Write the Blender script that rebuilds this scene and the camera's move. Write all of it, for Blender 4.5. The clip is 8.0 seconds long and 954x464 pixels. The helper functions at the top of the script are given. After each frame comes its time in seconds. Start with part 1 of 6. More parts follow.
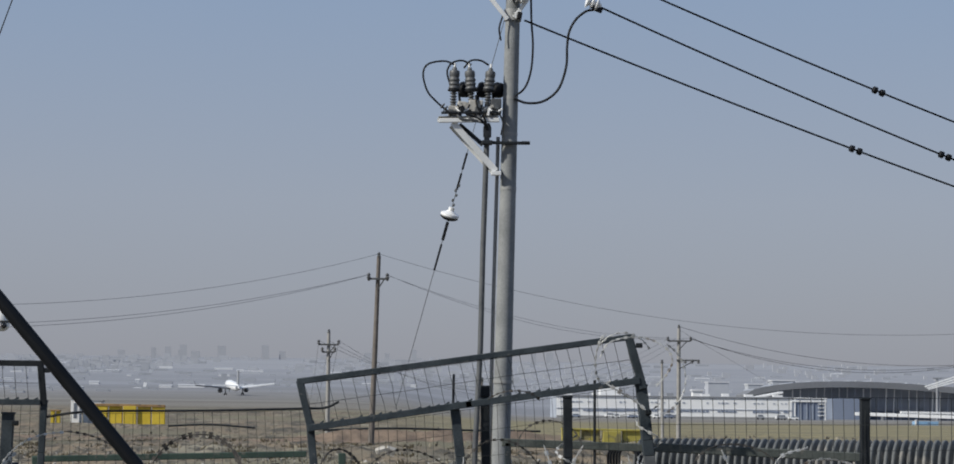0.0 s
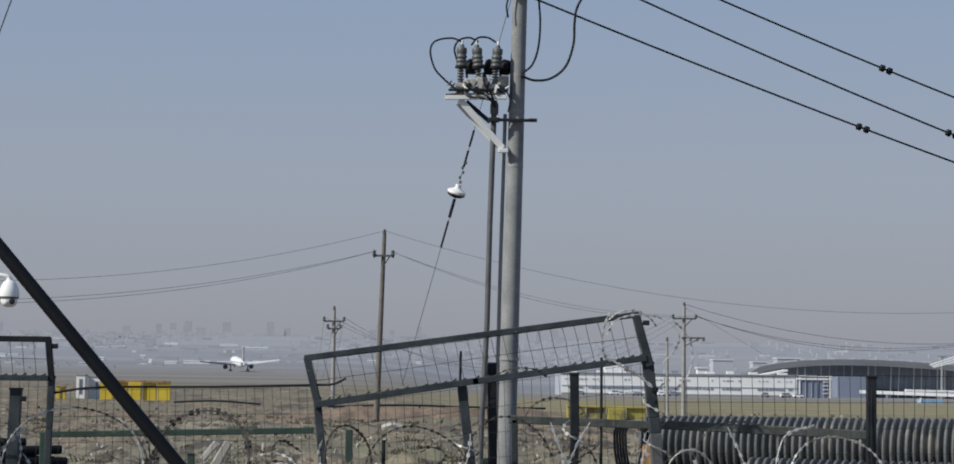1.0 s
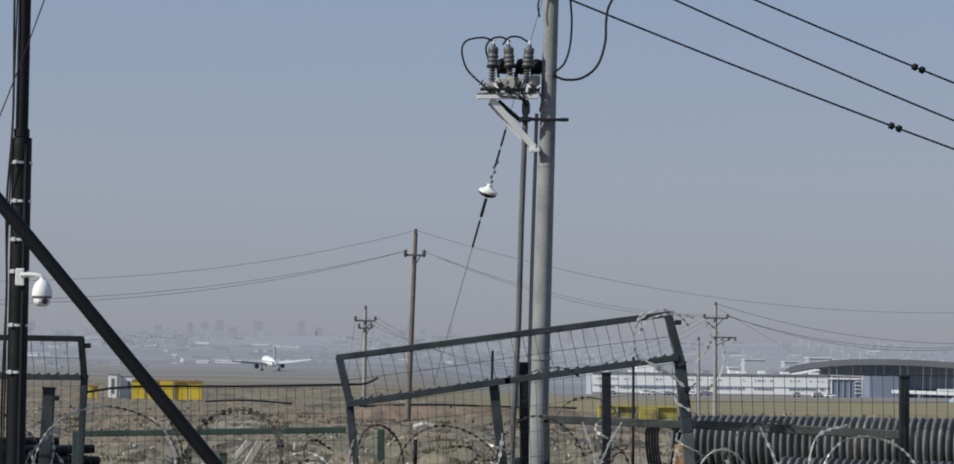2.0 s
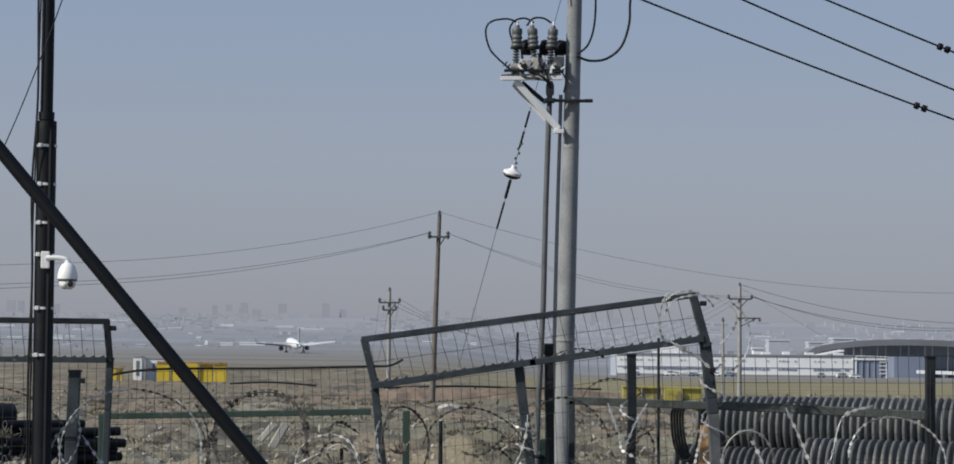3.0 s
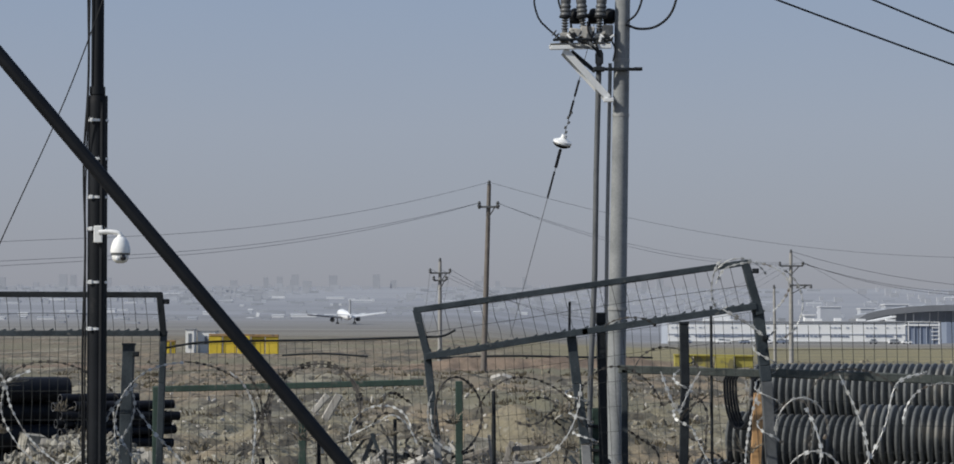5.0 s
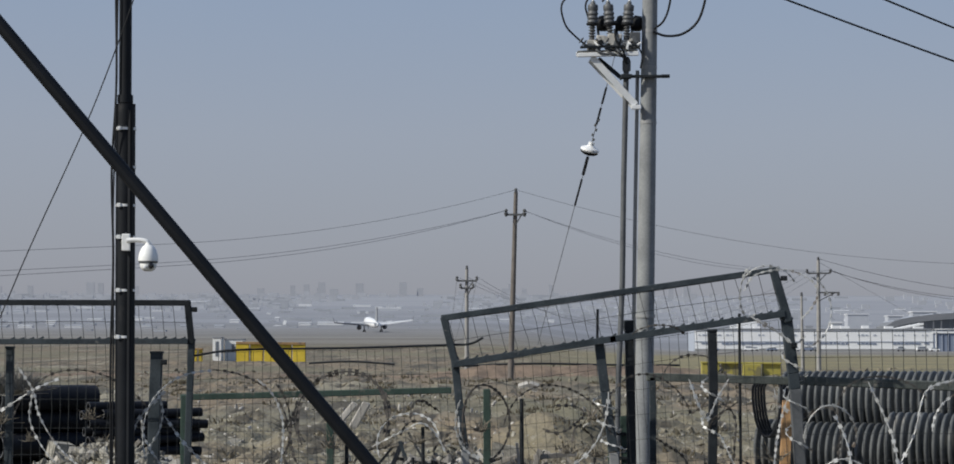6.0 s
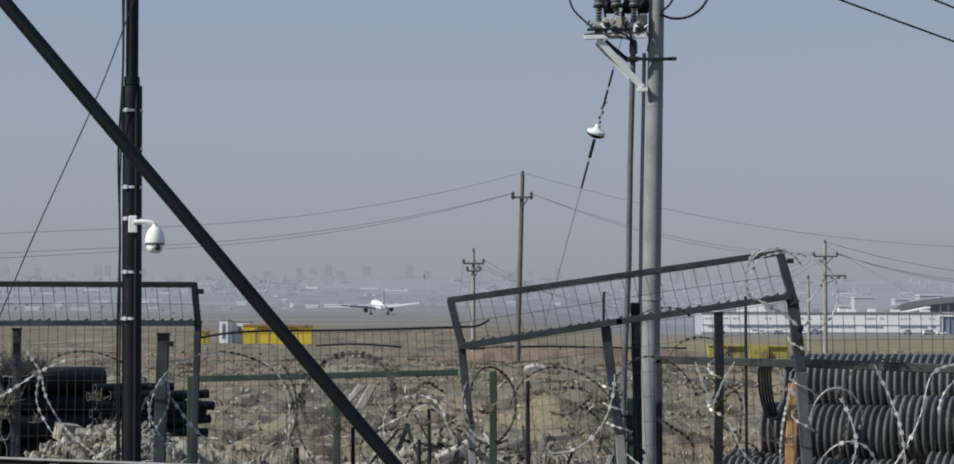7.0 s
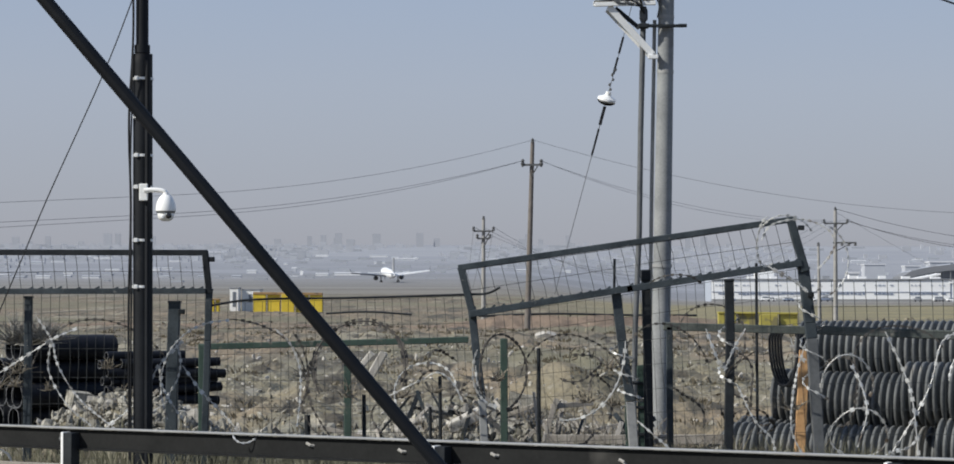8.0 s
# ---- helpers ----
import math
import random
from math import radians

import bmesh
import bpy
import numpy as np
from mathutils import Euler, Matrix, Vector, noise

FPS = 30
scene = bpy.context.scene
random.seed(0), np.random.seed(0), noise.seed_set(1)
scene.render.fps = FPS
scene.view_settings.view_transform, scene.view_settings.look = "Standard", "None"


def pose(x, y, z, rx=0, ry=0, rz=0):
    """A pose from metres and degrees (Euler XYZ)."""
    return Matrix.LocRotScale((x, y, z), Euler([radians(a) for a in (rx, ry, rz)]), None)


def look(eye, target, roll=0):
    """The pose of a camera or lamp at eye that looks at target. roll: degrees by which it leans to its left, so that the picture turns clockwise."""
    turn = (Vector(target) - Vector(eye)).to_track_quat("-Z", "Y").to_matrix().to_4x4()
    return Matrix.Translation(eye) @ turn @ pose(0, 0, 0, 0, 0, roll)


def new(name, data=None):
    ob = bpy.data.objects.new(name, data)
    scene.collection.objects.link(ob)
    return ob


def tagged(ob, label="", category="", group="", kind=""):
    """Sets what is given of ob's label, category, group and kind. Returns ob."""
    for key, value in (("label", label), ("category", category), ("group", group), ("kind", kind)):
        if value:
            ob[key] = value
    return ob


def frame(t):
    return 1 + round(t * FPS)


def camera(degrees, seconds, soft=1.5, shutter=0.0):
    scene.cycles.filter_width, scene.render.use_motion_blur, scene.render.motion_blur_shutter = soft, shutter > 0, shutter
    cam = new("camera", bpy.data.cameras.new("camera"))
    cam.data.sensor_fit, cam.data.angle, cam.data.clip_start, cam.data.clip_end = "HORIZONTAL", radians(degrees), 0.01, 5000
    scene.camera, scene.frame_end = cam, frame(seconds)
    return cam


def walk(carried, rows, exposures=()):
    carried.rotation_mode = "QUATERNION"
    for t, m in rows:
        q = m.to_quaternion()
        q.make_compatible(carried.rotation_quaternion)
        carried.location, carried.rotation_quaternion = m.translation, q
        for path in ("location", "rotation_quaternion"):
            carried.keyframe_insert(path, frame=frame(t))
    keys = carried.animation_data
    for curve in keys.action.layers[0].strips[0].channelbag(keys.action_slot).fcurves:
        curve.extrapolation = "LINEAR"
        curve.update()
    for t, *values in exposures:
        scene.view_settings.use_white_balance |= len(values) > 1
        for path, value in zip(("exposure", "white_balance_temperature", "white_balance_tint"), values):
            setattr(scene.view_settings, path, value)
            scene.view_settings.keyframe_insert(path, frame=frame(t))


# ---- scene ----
cam = camera(23.3, 8.0, soft=1.7)
PATH = (
    (0, (0.102, 0.043, 1.645), (6.158, 99.560, 9.371), 0.62),
    (0.5, (0.086, 0.018, 1.644), (5.018, 99.636, 8.854), 0.79),
    (1, (0.082, 0.028, 1.644), (5.928, 99.630, 8.381), 0.77),
    (1.5, (0.078, 0.027, 1.644), (5.296, 99.640, 8.710), 0.84),
    (1.7, (0.077, 0.029, 1.644), (4.981, 99.662, 8.658), 0.84),
    (2.8, (0.069, 0.044, 1.645), (3.750, 99.808, 7.429), 0.65),
    (3, (0.067, 0.046, 1.645), (3.564, 99.811, 7.534), 0.65),
    (3.5, (0.063, 0.034, 1.645), (3.197, 99.777, 8.087), 0.55),
    (4, (0.062, 0.030, 1.644), (2.508, 99.819, 7.655), 0.20),
    (4.5, (0.059, 0.039, 1.647), (2.047, 99.900, 6.537), 0.13),
    (4.7, (0.057, 0.044, 1.647), (1.796, 99.921, 6.274), 0.13),
    (5.8, (0.047, 0.068, 1.647), (0.469, 99.964, 6.185), 0.06),
    (6, (0.045, 0.072, 1.647), (0.257, 99.951, 6.552), 0.06),
    (6.5, (0.048, 0.058, 1.644), (0.086, 99.922, 6.856), 0.03),
    (7, (0.048, 0.063, 1.642), (-0.031, 99.977, 5.803), 0.14),
    (7.5, (0.047, 0.067, 1.643), (0.212, 100.018, 4.753), 0.11),
    (8, (0.042, 0.060, 1.640), (-0.464, 100.021, 4.403), 0.04),
)
walk(cam, [(t, look(eye, target, roll)) for t, eye, target, roll in PATH],
     ((0, 0.0), (6.5, 0.0), (7.0, 0.03), (8, 0.27)))

# ---------------- world, sun, exposure ----------------
SUN_AZ, SUN_EL = radians(-114), radians(38)      # clockwise from +y
sun_dir = Vector((math.sin(SUN_AZ) * math.cos(SUN_EL), math.cos(SUN_AZ) * math.cos(SUN_EL), math.sin(SUN_EL)))
world = bpy.data.worlds.new("world")
scene.world = world
world.use_nodes = True
wn, wl = world.node_tree.nodes, world.node_tree.links
wn.clear()
sky = wn.new("ShaderNodeTexSky")
sky.sky_type, sky.sun_disc = "NISHITA", False
sky.sun_elevation, sky.sun_rotation = SUN_EL, SUN_AZ
sky.air_density, sky.dust_density, sky.ozone_density = 1.0, 2.0, 1.5
wco = wn.new("ShaderNodeTexCoord")
wsep = wn.new("ShaderNodeSeparateXYZ")
wl.new(wco.outputs["Generated"], wsep.inputs[0])
wramp = wn.new("ShaderNodeValToRGB")           # dusty haze layer that thins with height
wl.new(wsep.outputs["Z"], wramp.inputs[0])
wramp.color_ramp.elements[0].position, wramp.color_ramp.elements[0].color = 0.0, (2.62, 2.68, 3.06, 1)
wramp.color_ramp.elements[1].position, wramp.color_ramp.elements[1].color = 0.55, (1.35, 2.0, 3.4, 1)
e = wramp.color_ramp.elements.new(0.09)
e.color = (2.66, 2.96, 3.68, 1)
e = wramp.color_ramp.elements.new(0.19)
e.color = (2.14, 2.84, 4.08, 1)
wmix = wn.new("ShaderNodeMixRGB")
wmix.inputs[0].default_value = 0.85
wl.new(sky.outputs[0], wmix.inputs[1])
wl.new(wramp.outputs[0], wmix.inputs[2])
wbg = wn.new("ShaderNodeBackground")
wbg.inputs[1].default_value = 0.1175
wout = wn.new("ShaderNodeOutputWorld")
wl.new(wmix.outputs[0], wbg.inputs[0])
wl.new(wbg.outputs[0], wout.inputs[0])

sun_data = bpy.data.lights.new("sun", "SUN")
sun_data.energy, sun_data.angle, sun_data.color = 4.3, radians(0.6), (0.985, 0.955, 0.87)
sun = new("sun", sun_data)
sun.matrix_world = look(sun_dir * 50, (0, 0, 0))
scene.view_settings.exposure = 0.0


# ---------------- materials ----------------
def mat(name, a, b, rough=0.7, metal=0.0, scale=6.0, bump=0.0, fine=60.0, spots=None, random_amount=0.0, island=False, spec=0.5):
    """A surface of two colours mixed by coarse and fine noise, with relief, specks and a shift from piece to piece."""
    m = bpy.data.materials.new(name)
    m.use_nodes = True
    n, l = m.node_tree.nodes, m.node_tree.links
    bsdf = n["Principled BSDF"]
    tc = n.new("ShaderNodeTexCoord")
    n1 = n.new("ShaderNodeTexNoise")
    n1.inputs["Scale"].default_value, n1.inputs["Detail"].default_value = scale, 5
    n2 = n.new("ShaderNodeTexNoise")
    n2.inputs["Scale"].default_value, n2.inputs["Detail"].default_value = fine, 3
    l.new(tc.outputs["Object"], n1.inputs["Vector"])
    l.new(tc.outputs["Object"], n2.inputs["Vector"])
    add = n.new("ShaderNodeMath")
    add.operation = "MULTIPLY_ADD"
    l.new(n2.outputs["Fac"], add.inputs[0])
    add.inputs[1].default_value = 0.5
    l.new(n1.outputs["Fac"], add.inputs[2])
    rng = n.new("ShaderNodeMapRange")
    l.new(add.outputs[0], rng.inputs[0])
    rng.inputs[1].default_value, rng.inputs[2].default_value = 0.5, 1.0
    mix = n.new("ShaderNodeMixRGB")
    l.new(rng.outputs[0], mix.inputs[0])
    mix.inputs[1].default_value, mix.inputs[2].default_value = (*a, 1), (*b, 1)
    col = mix.outputs[0]
    if spots:
        n3 = n.new("ShaderNodeTexNoise")
        n3.inputs["Scale"].default_value, n3.inputs["Detail"].default_value = spots[1], 6
        l.new(tc.outputs["Object"], n3.inputs["Vector"])
        r3 = n.new("ShaderNodeMapRange")
        l.new(n3.outputs["Fac"], r3.inputs[0])
        r3.inputs[1].default_value, r3.inputs[2].default_value = spots[2], spots[2] + 0.08
        mx = n.new("ShaderNodeMixRGB")
        l.new(r3.outputs[0], mx.inputs[0])
        l.new(col, mx.inputs[1])
        mx.inputs[2].default_value = (*spots[0], 1)
        col = mx.outputs[0]
    if random_amount:
        if island:
            src = n.new("ShaderNodeNewGeometry").outputs["Random Per Island"]
        else:
            src = n.new("ShaderNodeObjectInfo").outputs["Random"]
        rr = n.new("ShaderNodeMapRange")
        l.new(src, rr.inputs[0])
        rr.inputs[3].default_value, rr.inputs[4].default_value = 1 - random_amount, 1 + random_amount
        hsv = n.new("ShaderNodeHueSaturation")
        l.new(rr.outputs[0], hsv.inputs["Value"])
        l.new(col, hsv.inputs["Color"])
        col = hsv.outputs[0]
    l.new(col, bsdf.inputs["Base Color"])
    rv = n.new("ShaderNodeMapRange")
    l.new(n1.outputs["Fac"], rv.inputs[0])
    rv.inputs[3].default_value, rv.inputs[4].default_value = max(0.05, rough - 0.12), min(1, rough + 0.12)
    l.new(rv.outputs[0], bsdf.inputs["Roughness"])
    bsdf.inputs["Metallic"].default_value = metal
    bsdf.inputs["Specular IOR Level"].default_value = spec
    if bump:
        bp = n.new("ShaderNodeBump")
        bp.inputs["Strength"].default_value, bp.inputs["Distance"].default_value = 0.8, bump
        l.new(add.outputs[0], bp.inputs["Height"])
        l.new(bp.outputs[0], bsdf.inputs["Normal"])
    return m


M_CONC = mat("pole_concrete", (0.165, 0.172, 0.176), (0.29, 0.298, 0.298), 0.85, 0, 3, 0.003, 40, ((0.17, 0.173, 0.175), 2.2, 0.62))
M_BLACK = mat("black_weathered_paint", (0.004, 0.005, 0.007), (0.011, 0.013, 0.017), 0.6, 0, 3, 0.001, 40, ((0.024, 0.024, 0.026), 4.0, 0.66), spec=0.2)
M_FENCE = mat("dull_green_grey_paint", (0.022, 0.029, 0.035), (0.056, 0.068, 0.077), 0.6, 0, 5, 0.001, 50, ((0.13, 0.13, 0.125), 16.0, 0.65), spec=0.2)
M_DARKBAR = mat("dark_bar_paint", (0.010, 0.012, 0.015), (0.026, 0.030, 0.034), 0.55, 0, 5, 0.001, 50, spec=0.2)
M_GREEN = mat("green_paint", (0.030, 0.052, 0.043), (0.058, 0.088, 0.073), 0.6, 0, 4, 0.001, 50, ((0.15, 0.14, 0.12), 7.0, 0.62), spec=0.2)
M_WIRE = mat("fence_wire", (0.02, 0.023, 0.025), (0.055, 0.058, 0.056), 0.6, 0.2, 6, 0, 50)
M_RAZOR = mat("galvanised_razor_wire", (0.38, 0.38, 0.37), (0.62, 0.62, 0.60), 0.45, 0.2, 9, 0, 60, ((0.13, 0.10, 0.075), 3.0, 0.58))
M_RAZOR_OLD = mat("rusted_razor_wire", (0.035, 0.032, 0.030), (0.10, 0.09, 0.08), 0.7, 0.4, 9, 0, 60)
M_RAILBODY = mat("rail_dark_steel", (0.006, 0.0065, 0.0068), (0.017, 0.0175, 0.0175), 0.75, 0, 2.5, 0.001, 30, ((0.05, 0.048, 0.045), 1.6, 0.60), spec=0.2)
M_GALV = mat("galvanised_steel", (0.66, 0.67, 0.67), (0.80, 0.80, 0.79), 0.5, 0.05, 5, 0.0005, 40)
M_CAST = mat("dusty_castings", (0.30, 0.285, 0.26), (0.52, 0.50, 0.46), 0.7, 0.05, 9, 0.001, 60, ((0.12, 0.115, 0.11), 12.0, 0.58))
M_WHITE = mat("white_paint", (0.70, 0.70, 0.69), (0.82, 0.82, 0.80), 0.5, 0, 5, 0, 40)
M_CONDUIT = mat("grey_conduit", (0.07, 0.075, 0.08), (0.13, 0.135, 0.14), 0.6, 0.1, 4, 0.0005, 30)
M_CONDUIT_L = mat("pale_conduit", (0.22, 0.222, 0.222), (0.33, 0.332, 0.325), 0.6, 0.1, 4, 0.0005, 30)
M_RUBBER = mat("cable_rubber", (0.004, 0.005, 0.007), (0.011, 0.012, 0.015), 0.6, 0, 6, 0, 40, spec=0.25)
M_INSUL = mat("grey_polymer_insulator", (0.055, 0.058, 0.062), (0.11, 0.112, 0.115), 0.5, 0, 7, 0, 40)
M_PORC = mat("white_porcelain", (0.72, 0.72, 0.72), (0.84, 0.84, 0.83), 0.25, 0, 7, 0, 40)
M_LENS = mat("dark_glass", (0.01, 0.01, 0.012), (0.02, 0.02, 0.022), 0.12, 0, 5, 0, 30)
M_CORR = mat("corrugated_black_plastic", (0.068, 0.072, 0.074), (0.150, 0.155, 0.154), 0.6, 0, 3, 0.001, 30, ((0.21, 0.20, 0.18), 2.5, 0.60), 0.12, spec=0.2)
M_PIPE = mat("smooth_black_plastic", (0.005, 0.006, 0.009), (0.013, 0.014, 0.018), 0.55, 0, 3, 0.001, 30, None, 0.15, spec=0.2)
# sunlight on the pipe mouths, painted as a paler rim
M_LITRIM = mat("sunlit_pipe_rim", (0.05, 0.053, 0.06), (0.10, 0.103, 0.11), 0.7, 0, 6, 0, 40)
M_TIMBER = mat("orange_timber", (0.45, 0.25, 0.11), (0.60, 0.37, 0.18), 0.75, 0, 6, 0.001, 50)
M_GREYWOOD = mat("weathered_wood", (0.20, 0.18, 0.155), (0.38, 0.35, 0.31), 0.85, 0, 6, 0.002, 50, None, 0.25)
M_ROCK = mat("broken_concrete", (0.135, 0.128, 0.107), (0.36, 0.34, 0.293), 0.9, 0, 5, 0.006, 40, None, 0.42, True)
M_CLOD = mat("brown_clods", (0.090, 0.079, 0.057), (0.26, 0.23, 0.172), 0.95, 0, 5, 0.006, 40, None, 0.55, True)
M_CHUNK = mat("grey_concrete_lump", (0.16, 0.15, 0.135), (0.32, 0.305, 0.28), 0.9, 0, 4, 0.006, 30, None, 0.3)
M_GRASS = mat("olive_grass", (0.075, 0.078, 0.048), (0.20, 0.185, 0.125), 0.8, 0, 3, 0, 30, None, 0.3, True)
M_PALEROCK = mat("pale_broken_plaster", (0.32, 0.30, 0.265), (0.48, 0.45, 0.41), 0.9, 0, 5, 0.004, 40, None, 0.15)
M_SCRUB = mat("dead_scrub", (0.055, 0.045, 0.03), (0.15, 0.125, 0.08), 0.9, 0, 3, 0, 20, None, 0.4, True)
M_DUSTGREEN = mat("dusty_green_grey_paint", (0.055, 0.066, 0.062), (0.125, 0.135, 0.125), 0.75, 0, 6, 0.002, 50, ((0.20, 0.185, 0.16), 9.0, 0.58), spec=0.2)
M_GREYBRUSH = mat("grey_dead_twigs", (0.15, 0.145, 0.13), (0.31, 0.30, 0.275), 0.9, 0, 8, 0, 50, None, 0.3, True)
M_DRY = mat("dry_brush", (0.11, 0.095, 0.075), (0.24, 0.21, 0.16), 0.9, 0, 8, 0, 50, None, 0.3, True)
M_FARPOLE = mat("weathered_pole", (0.10, 0.088, 0.078), (0.17, 0.15, 0.135), 0.85, 0, 3, 0, 30)
M_FARCONC = mat("pale_far_pole", (0.24, 0.235, 0.225), (0.33, 0.32, 0.305), 0.85, 0, 3, 0, 30)
M_LINE = mat("aluminium_line", (0.11, 0.115, 0.125), (0.16, 0.165, 0.175), 0.6, 0.2, 2, 0, 20)
M_YELLOW = mat("yellow_sheet", (0.48, 0.345, 0.02), (0.62, 0.46, 0.045), 0.55, 0, 0.8, 0, 6, ((0.34, 0.225, 0.05), 0.7, 0.60))
M_DUSTYELLOW = mat("dusty_yellow_sheet", (0.30, 0.26, 0.055), (0.42, 0.36, 0.08), 0.7, 0, 1.6, 0, 9, ((0.20, 0.175, 0.08), 1.8, 0.52))
M_RUSTY = mat("rusty_board", (0.22, 0.135, 0.06), (0.36, 0.235, 0.11), 0.8, 0, 1.2, 0, 8, ((0.12, 0.085, 0.06), 1.5, 0.6))
M_FACADE = mat("pale_facade", (0.76, 0.76, 0.76), (0.82, 0.82, 0.81), 0.7, 0, 0.15, 0, 1.0)
# slate, roof and navy are lightened: distance haze put into the colour
M_SLATE = mat("blue_grey_cladding", (0.33, 0.365, 0.43), (0.38, 0.41, 0.47), 0.8, 0, 0.1, 0, 1.0)
M_ROOF = mat("grey_standing_roof", (0.22, 0.23, 0.25), (0.285, 0.295, 0.315), 0.9, 0, 0.05, 0, 0.6)
M_ROOFDARK = mat("dark_roof_sheet", (0.15, 0.157, 0.172), (0.20, 0.207, 0.222), 0.9, 0, 0.05, 0, 0.6)
M_NAVY = mat("dark_blue_cladding", (0.165, 0.20, 0.275), (0.21, 0.245, 0.32), 0.8, 0, 0.1, 0, 1.0)
M_GLASSY = mat("tinted_glazing", (0.12, 0.14, 0.17), (0.19, 0.21, 0.24), 0.2, 0, 0.15, 0, 0.9)
# distance haze is mixed into these base colours, more for the farther ones
M_CITY = mat("haze_tinted_masonry", (0.355, 0.37, 0.405), (0.42, 0.435, 0.465), 0.9, 0, 0.02, 0, 0.3, None, 0.12, True)
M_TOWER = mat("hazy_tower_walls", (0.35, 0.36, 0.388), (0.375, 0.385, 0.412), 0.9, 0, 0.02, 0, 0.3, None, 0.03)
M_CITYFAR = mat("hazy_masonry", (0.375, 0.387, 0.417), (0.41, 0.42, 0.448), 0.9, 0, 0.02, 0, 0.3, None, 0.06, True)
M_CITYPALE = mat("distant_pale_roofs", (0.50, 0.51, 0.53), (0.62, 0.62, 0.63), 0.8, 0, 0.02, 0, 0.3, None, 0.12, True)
M_PLANE = mat("aircraft_white", (0.74, 0.74, 0.75), (0.82, 0.82, 0.82), 0.35, 0, 0.5, 0, 3)
M_PLANEDK = mat("aircraft_dark_grey", (0.06, 0.062, 0.07), (0.11, 0.112, 0.12), 0.4, 0.2, 0.5, 0, 3)
# trees greyed and blued as haze, in the base colour
M_TREE = mat("bare_hazed_trees", (0.305, 0.32, 0.35), (0.36, 0.375, 0.405), 0.95, 0, 0.05, 0, 0.5, None, 0.08, True)


def ground_material():
    m = bpy.data.materials.new("dry_earth")
    m.use_nodes = True
    n, l = m.node_tree.nodes, m.node_tree.links
    bsdf = n["Principled BSDF"]
    bsdf.inputs["Roughness"].default_value = 0.95
    tc = n.new("ShaderNodeTexCoord")

    def nz(scale, detail=6, stretch=(1, 1, 1)):
        mp = n.new("ShaderNodeMapping")
        mp.inputs["Scale"].default_value = stretch
        l.new(tc.outputs["Object"], mp.inputs[0])
        t = n.new("ShaderNodeTexNoise")
        t.inputs["Scale"].default_value, t.inputs["Detail"].default_value = scale, detail
        l.new(mp.outputs[0], t.inputs["Vector"])
        return t.outputs["Fac"]

    def mixed(fac, lo, hi, c1, c2):
        r = n.new("ShaderNodeMapRange")
        l.new(fac, r.inputs[0])
        r.inputs[1].default_value, r.inputs[2].default_value = lo, hi
        x = n.new("ShaderNodeMixRGB")
        l.new(r.outputs[0], x.inputs[0])
        for s, c in ((1, c1), (2, c2)):
            if isinstance(c, tuple):
                x.inputs[s].default_value = (*c, 1)
            else:
                l.new(c, x.inputs[s])
        return x.outputs[0]

    sep = n.new("ShaderNodeSeparateXYZ")
    l.new(tc.outputs["Object"], sep.inputs[0])

    def wavering(amount, scale, stretch=(0.2, 1, 1)):
        """Distance along y, stirred by noise, so that strips of ground have uneven edges."""
        q = n.new("ShaderNodeMath")
        q.operation = "MULTIPLY_ADD"
        l.new(nz(scale, 5, stretch), q.inputs[0])
        q.inputs[1].default_value = amount
        l.new(sep.outputs["Y"], q.inputs[2])
        return q.outputs[0]

    earth = mixed(nz(0.35), 0.35, 0.65, (0.133, 0.116, 0.077), (0.217, 0.195, 0.132))
    earth = mixed(nz(2.5), 0.50, 0.66, earth, (0.228, 0.210, 0.16))
    earth = mixed(nz(9.0), 0.54, 0.71, earth, (0.062, 0.053, 0.043))
    earth = mixed(nz(14.0, 3), 0.62, 0.70, earth, (0.34, 0.315, 0.26))                     # pale grit
    rubble = mixed(nz(5.0), 0.42, 0.62, (0.086, 0.085, 0.068), (0.22, 0.213, 0.168))         # grey spoil by the fence
    earth = mixed(wavering(9.0, 0.5, (1, 1, 1)), 30.0, 36.0, rubble, earth)
    red = mixed(nz(0.6), 0.4, 0.6, (0.12, 0.096, 0.066), (0.20, 0.165, 0.112))
    earth = mixed(wavering(60.0, 0.05), 118.0, 132.0, earth, red)
    earth = mixed(nz(0.16, 6, (1, 0.22, 1)), 0.47, 0.58, earth, (0.215, 0.167, 0.11))      # warm brown banks
    earth = mixed(nz(0.22, 7, (1, 0.12, 1)), 0.55, 0.62, earth, (0.26, 0.232, 0.168))      # tan scraped patches
    earth = mixed(nz(0.45, 8, (1, 0.13, 1)), 0.54, 0.61, earth, (0.078, 0.068, 0.05))       # dark scrub
    earth = mixed(nz(2.2, 6, (1, 0.13, 1)), 0.53, 0.62, earth, (0.068, 0.058, 0.042))       # dark mottles, shadow of hollows put into the colour
    earth = mixed(nz(3.1, 5, (1, 0.16, 1)), 0.64, 0.70, earth, (0.31, 0.28, 0.22))         # pale crumbs
    earth = mixed(nz(0.05, 5, (1, 0.5, 1)), 0.52, 0.60, earth, (0.165, 0.15, 0.095))        # thin dry grass
    bearing = n.new("ShaderNodeMath")
    bearing.operation = "DIVIDE"
    l.new(sep.outputs["X"], bearing.inputs[0])
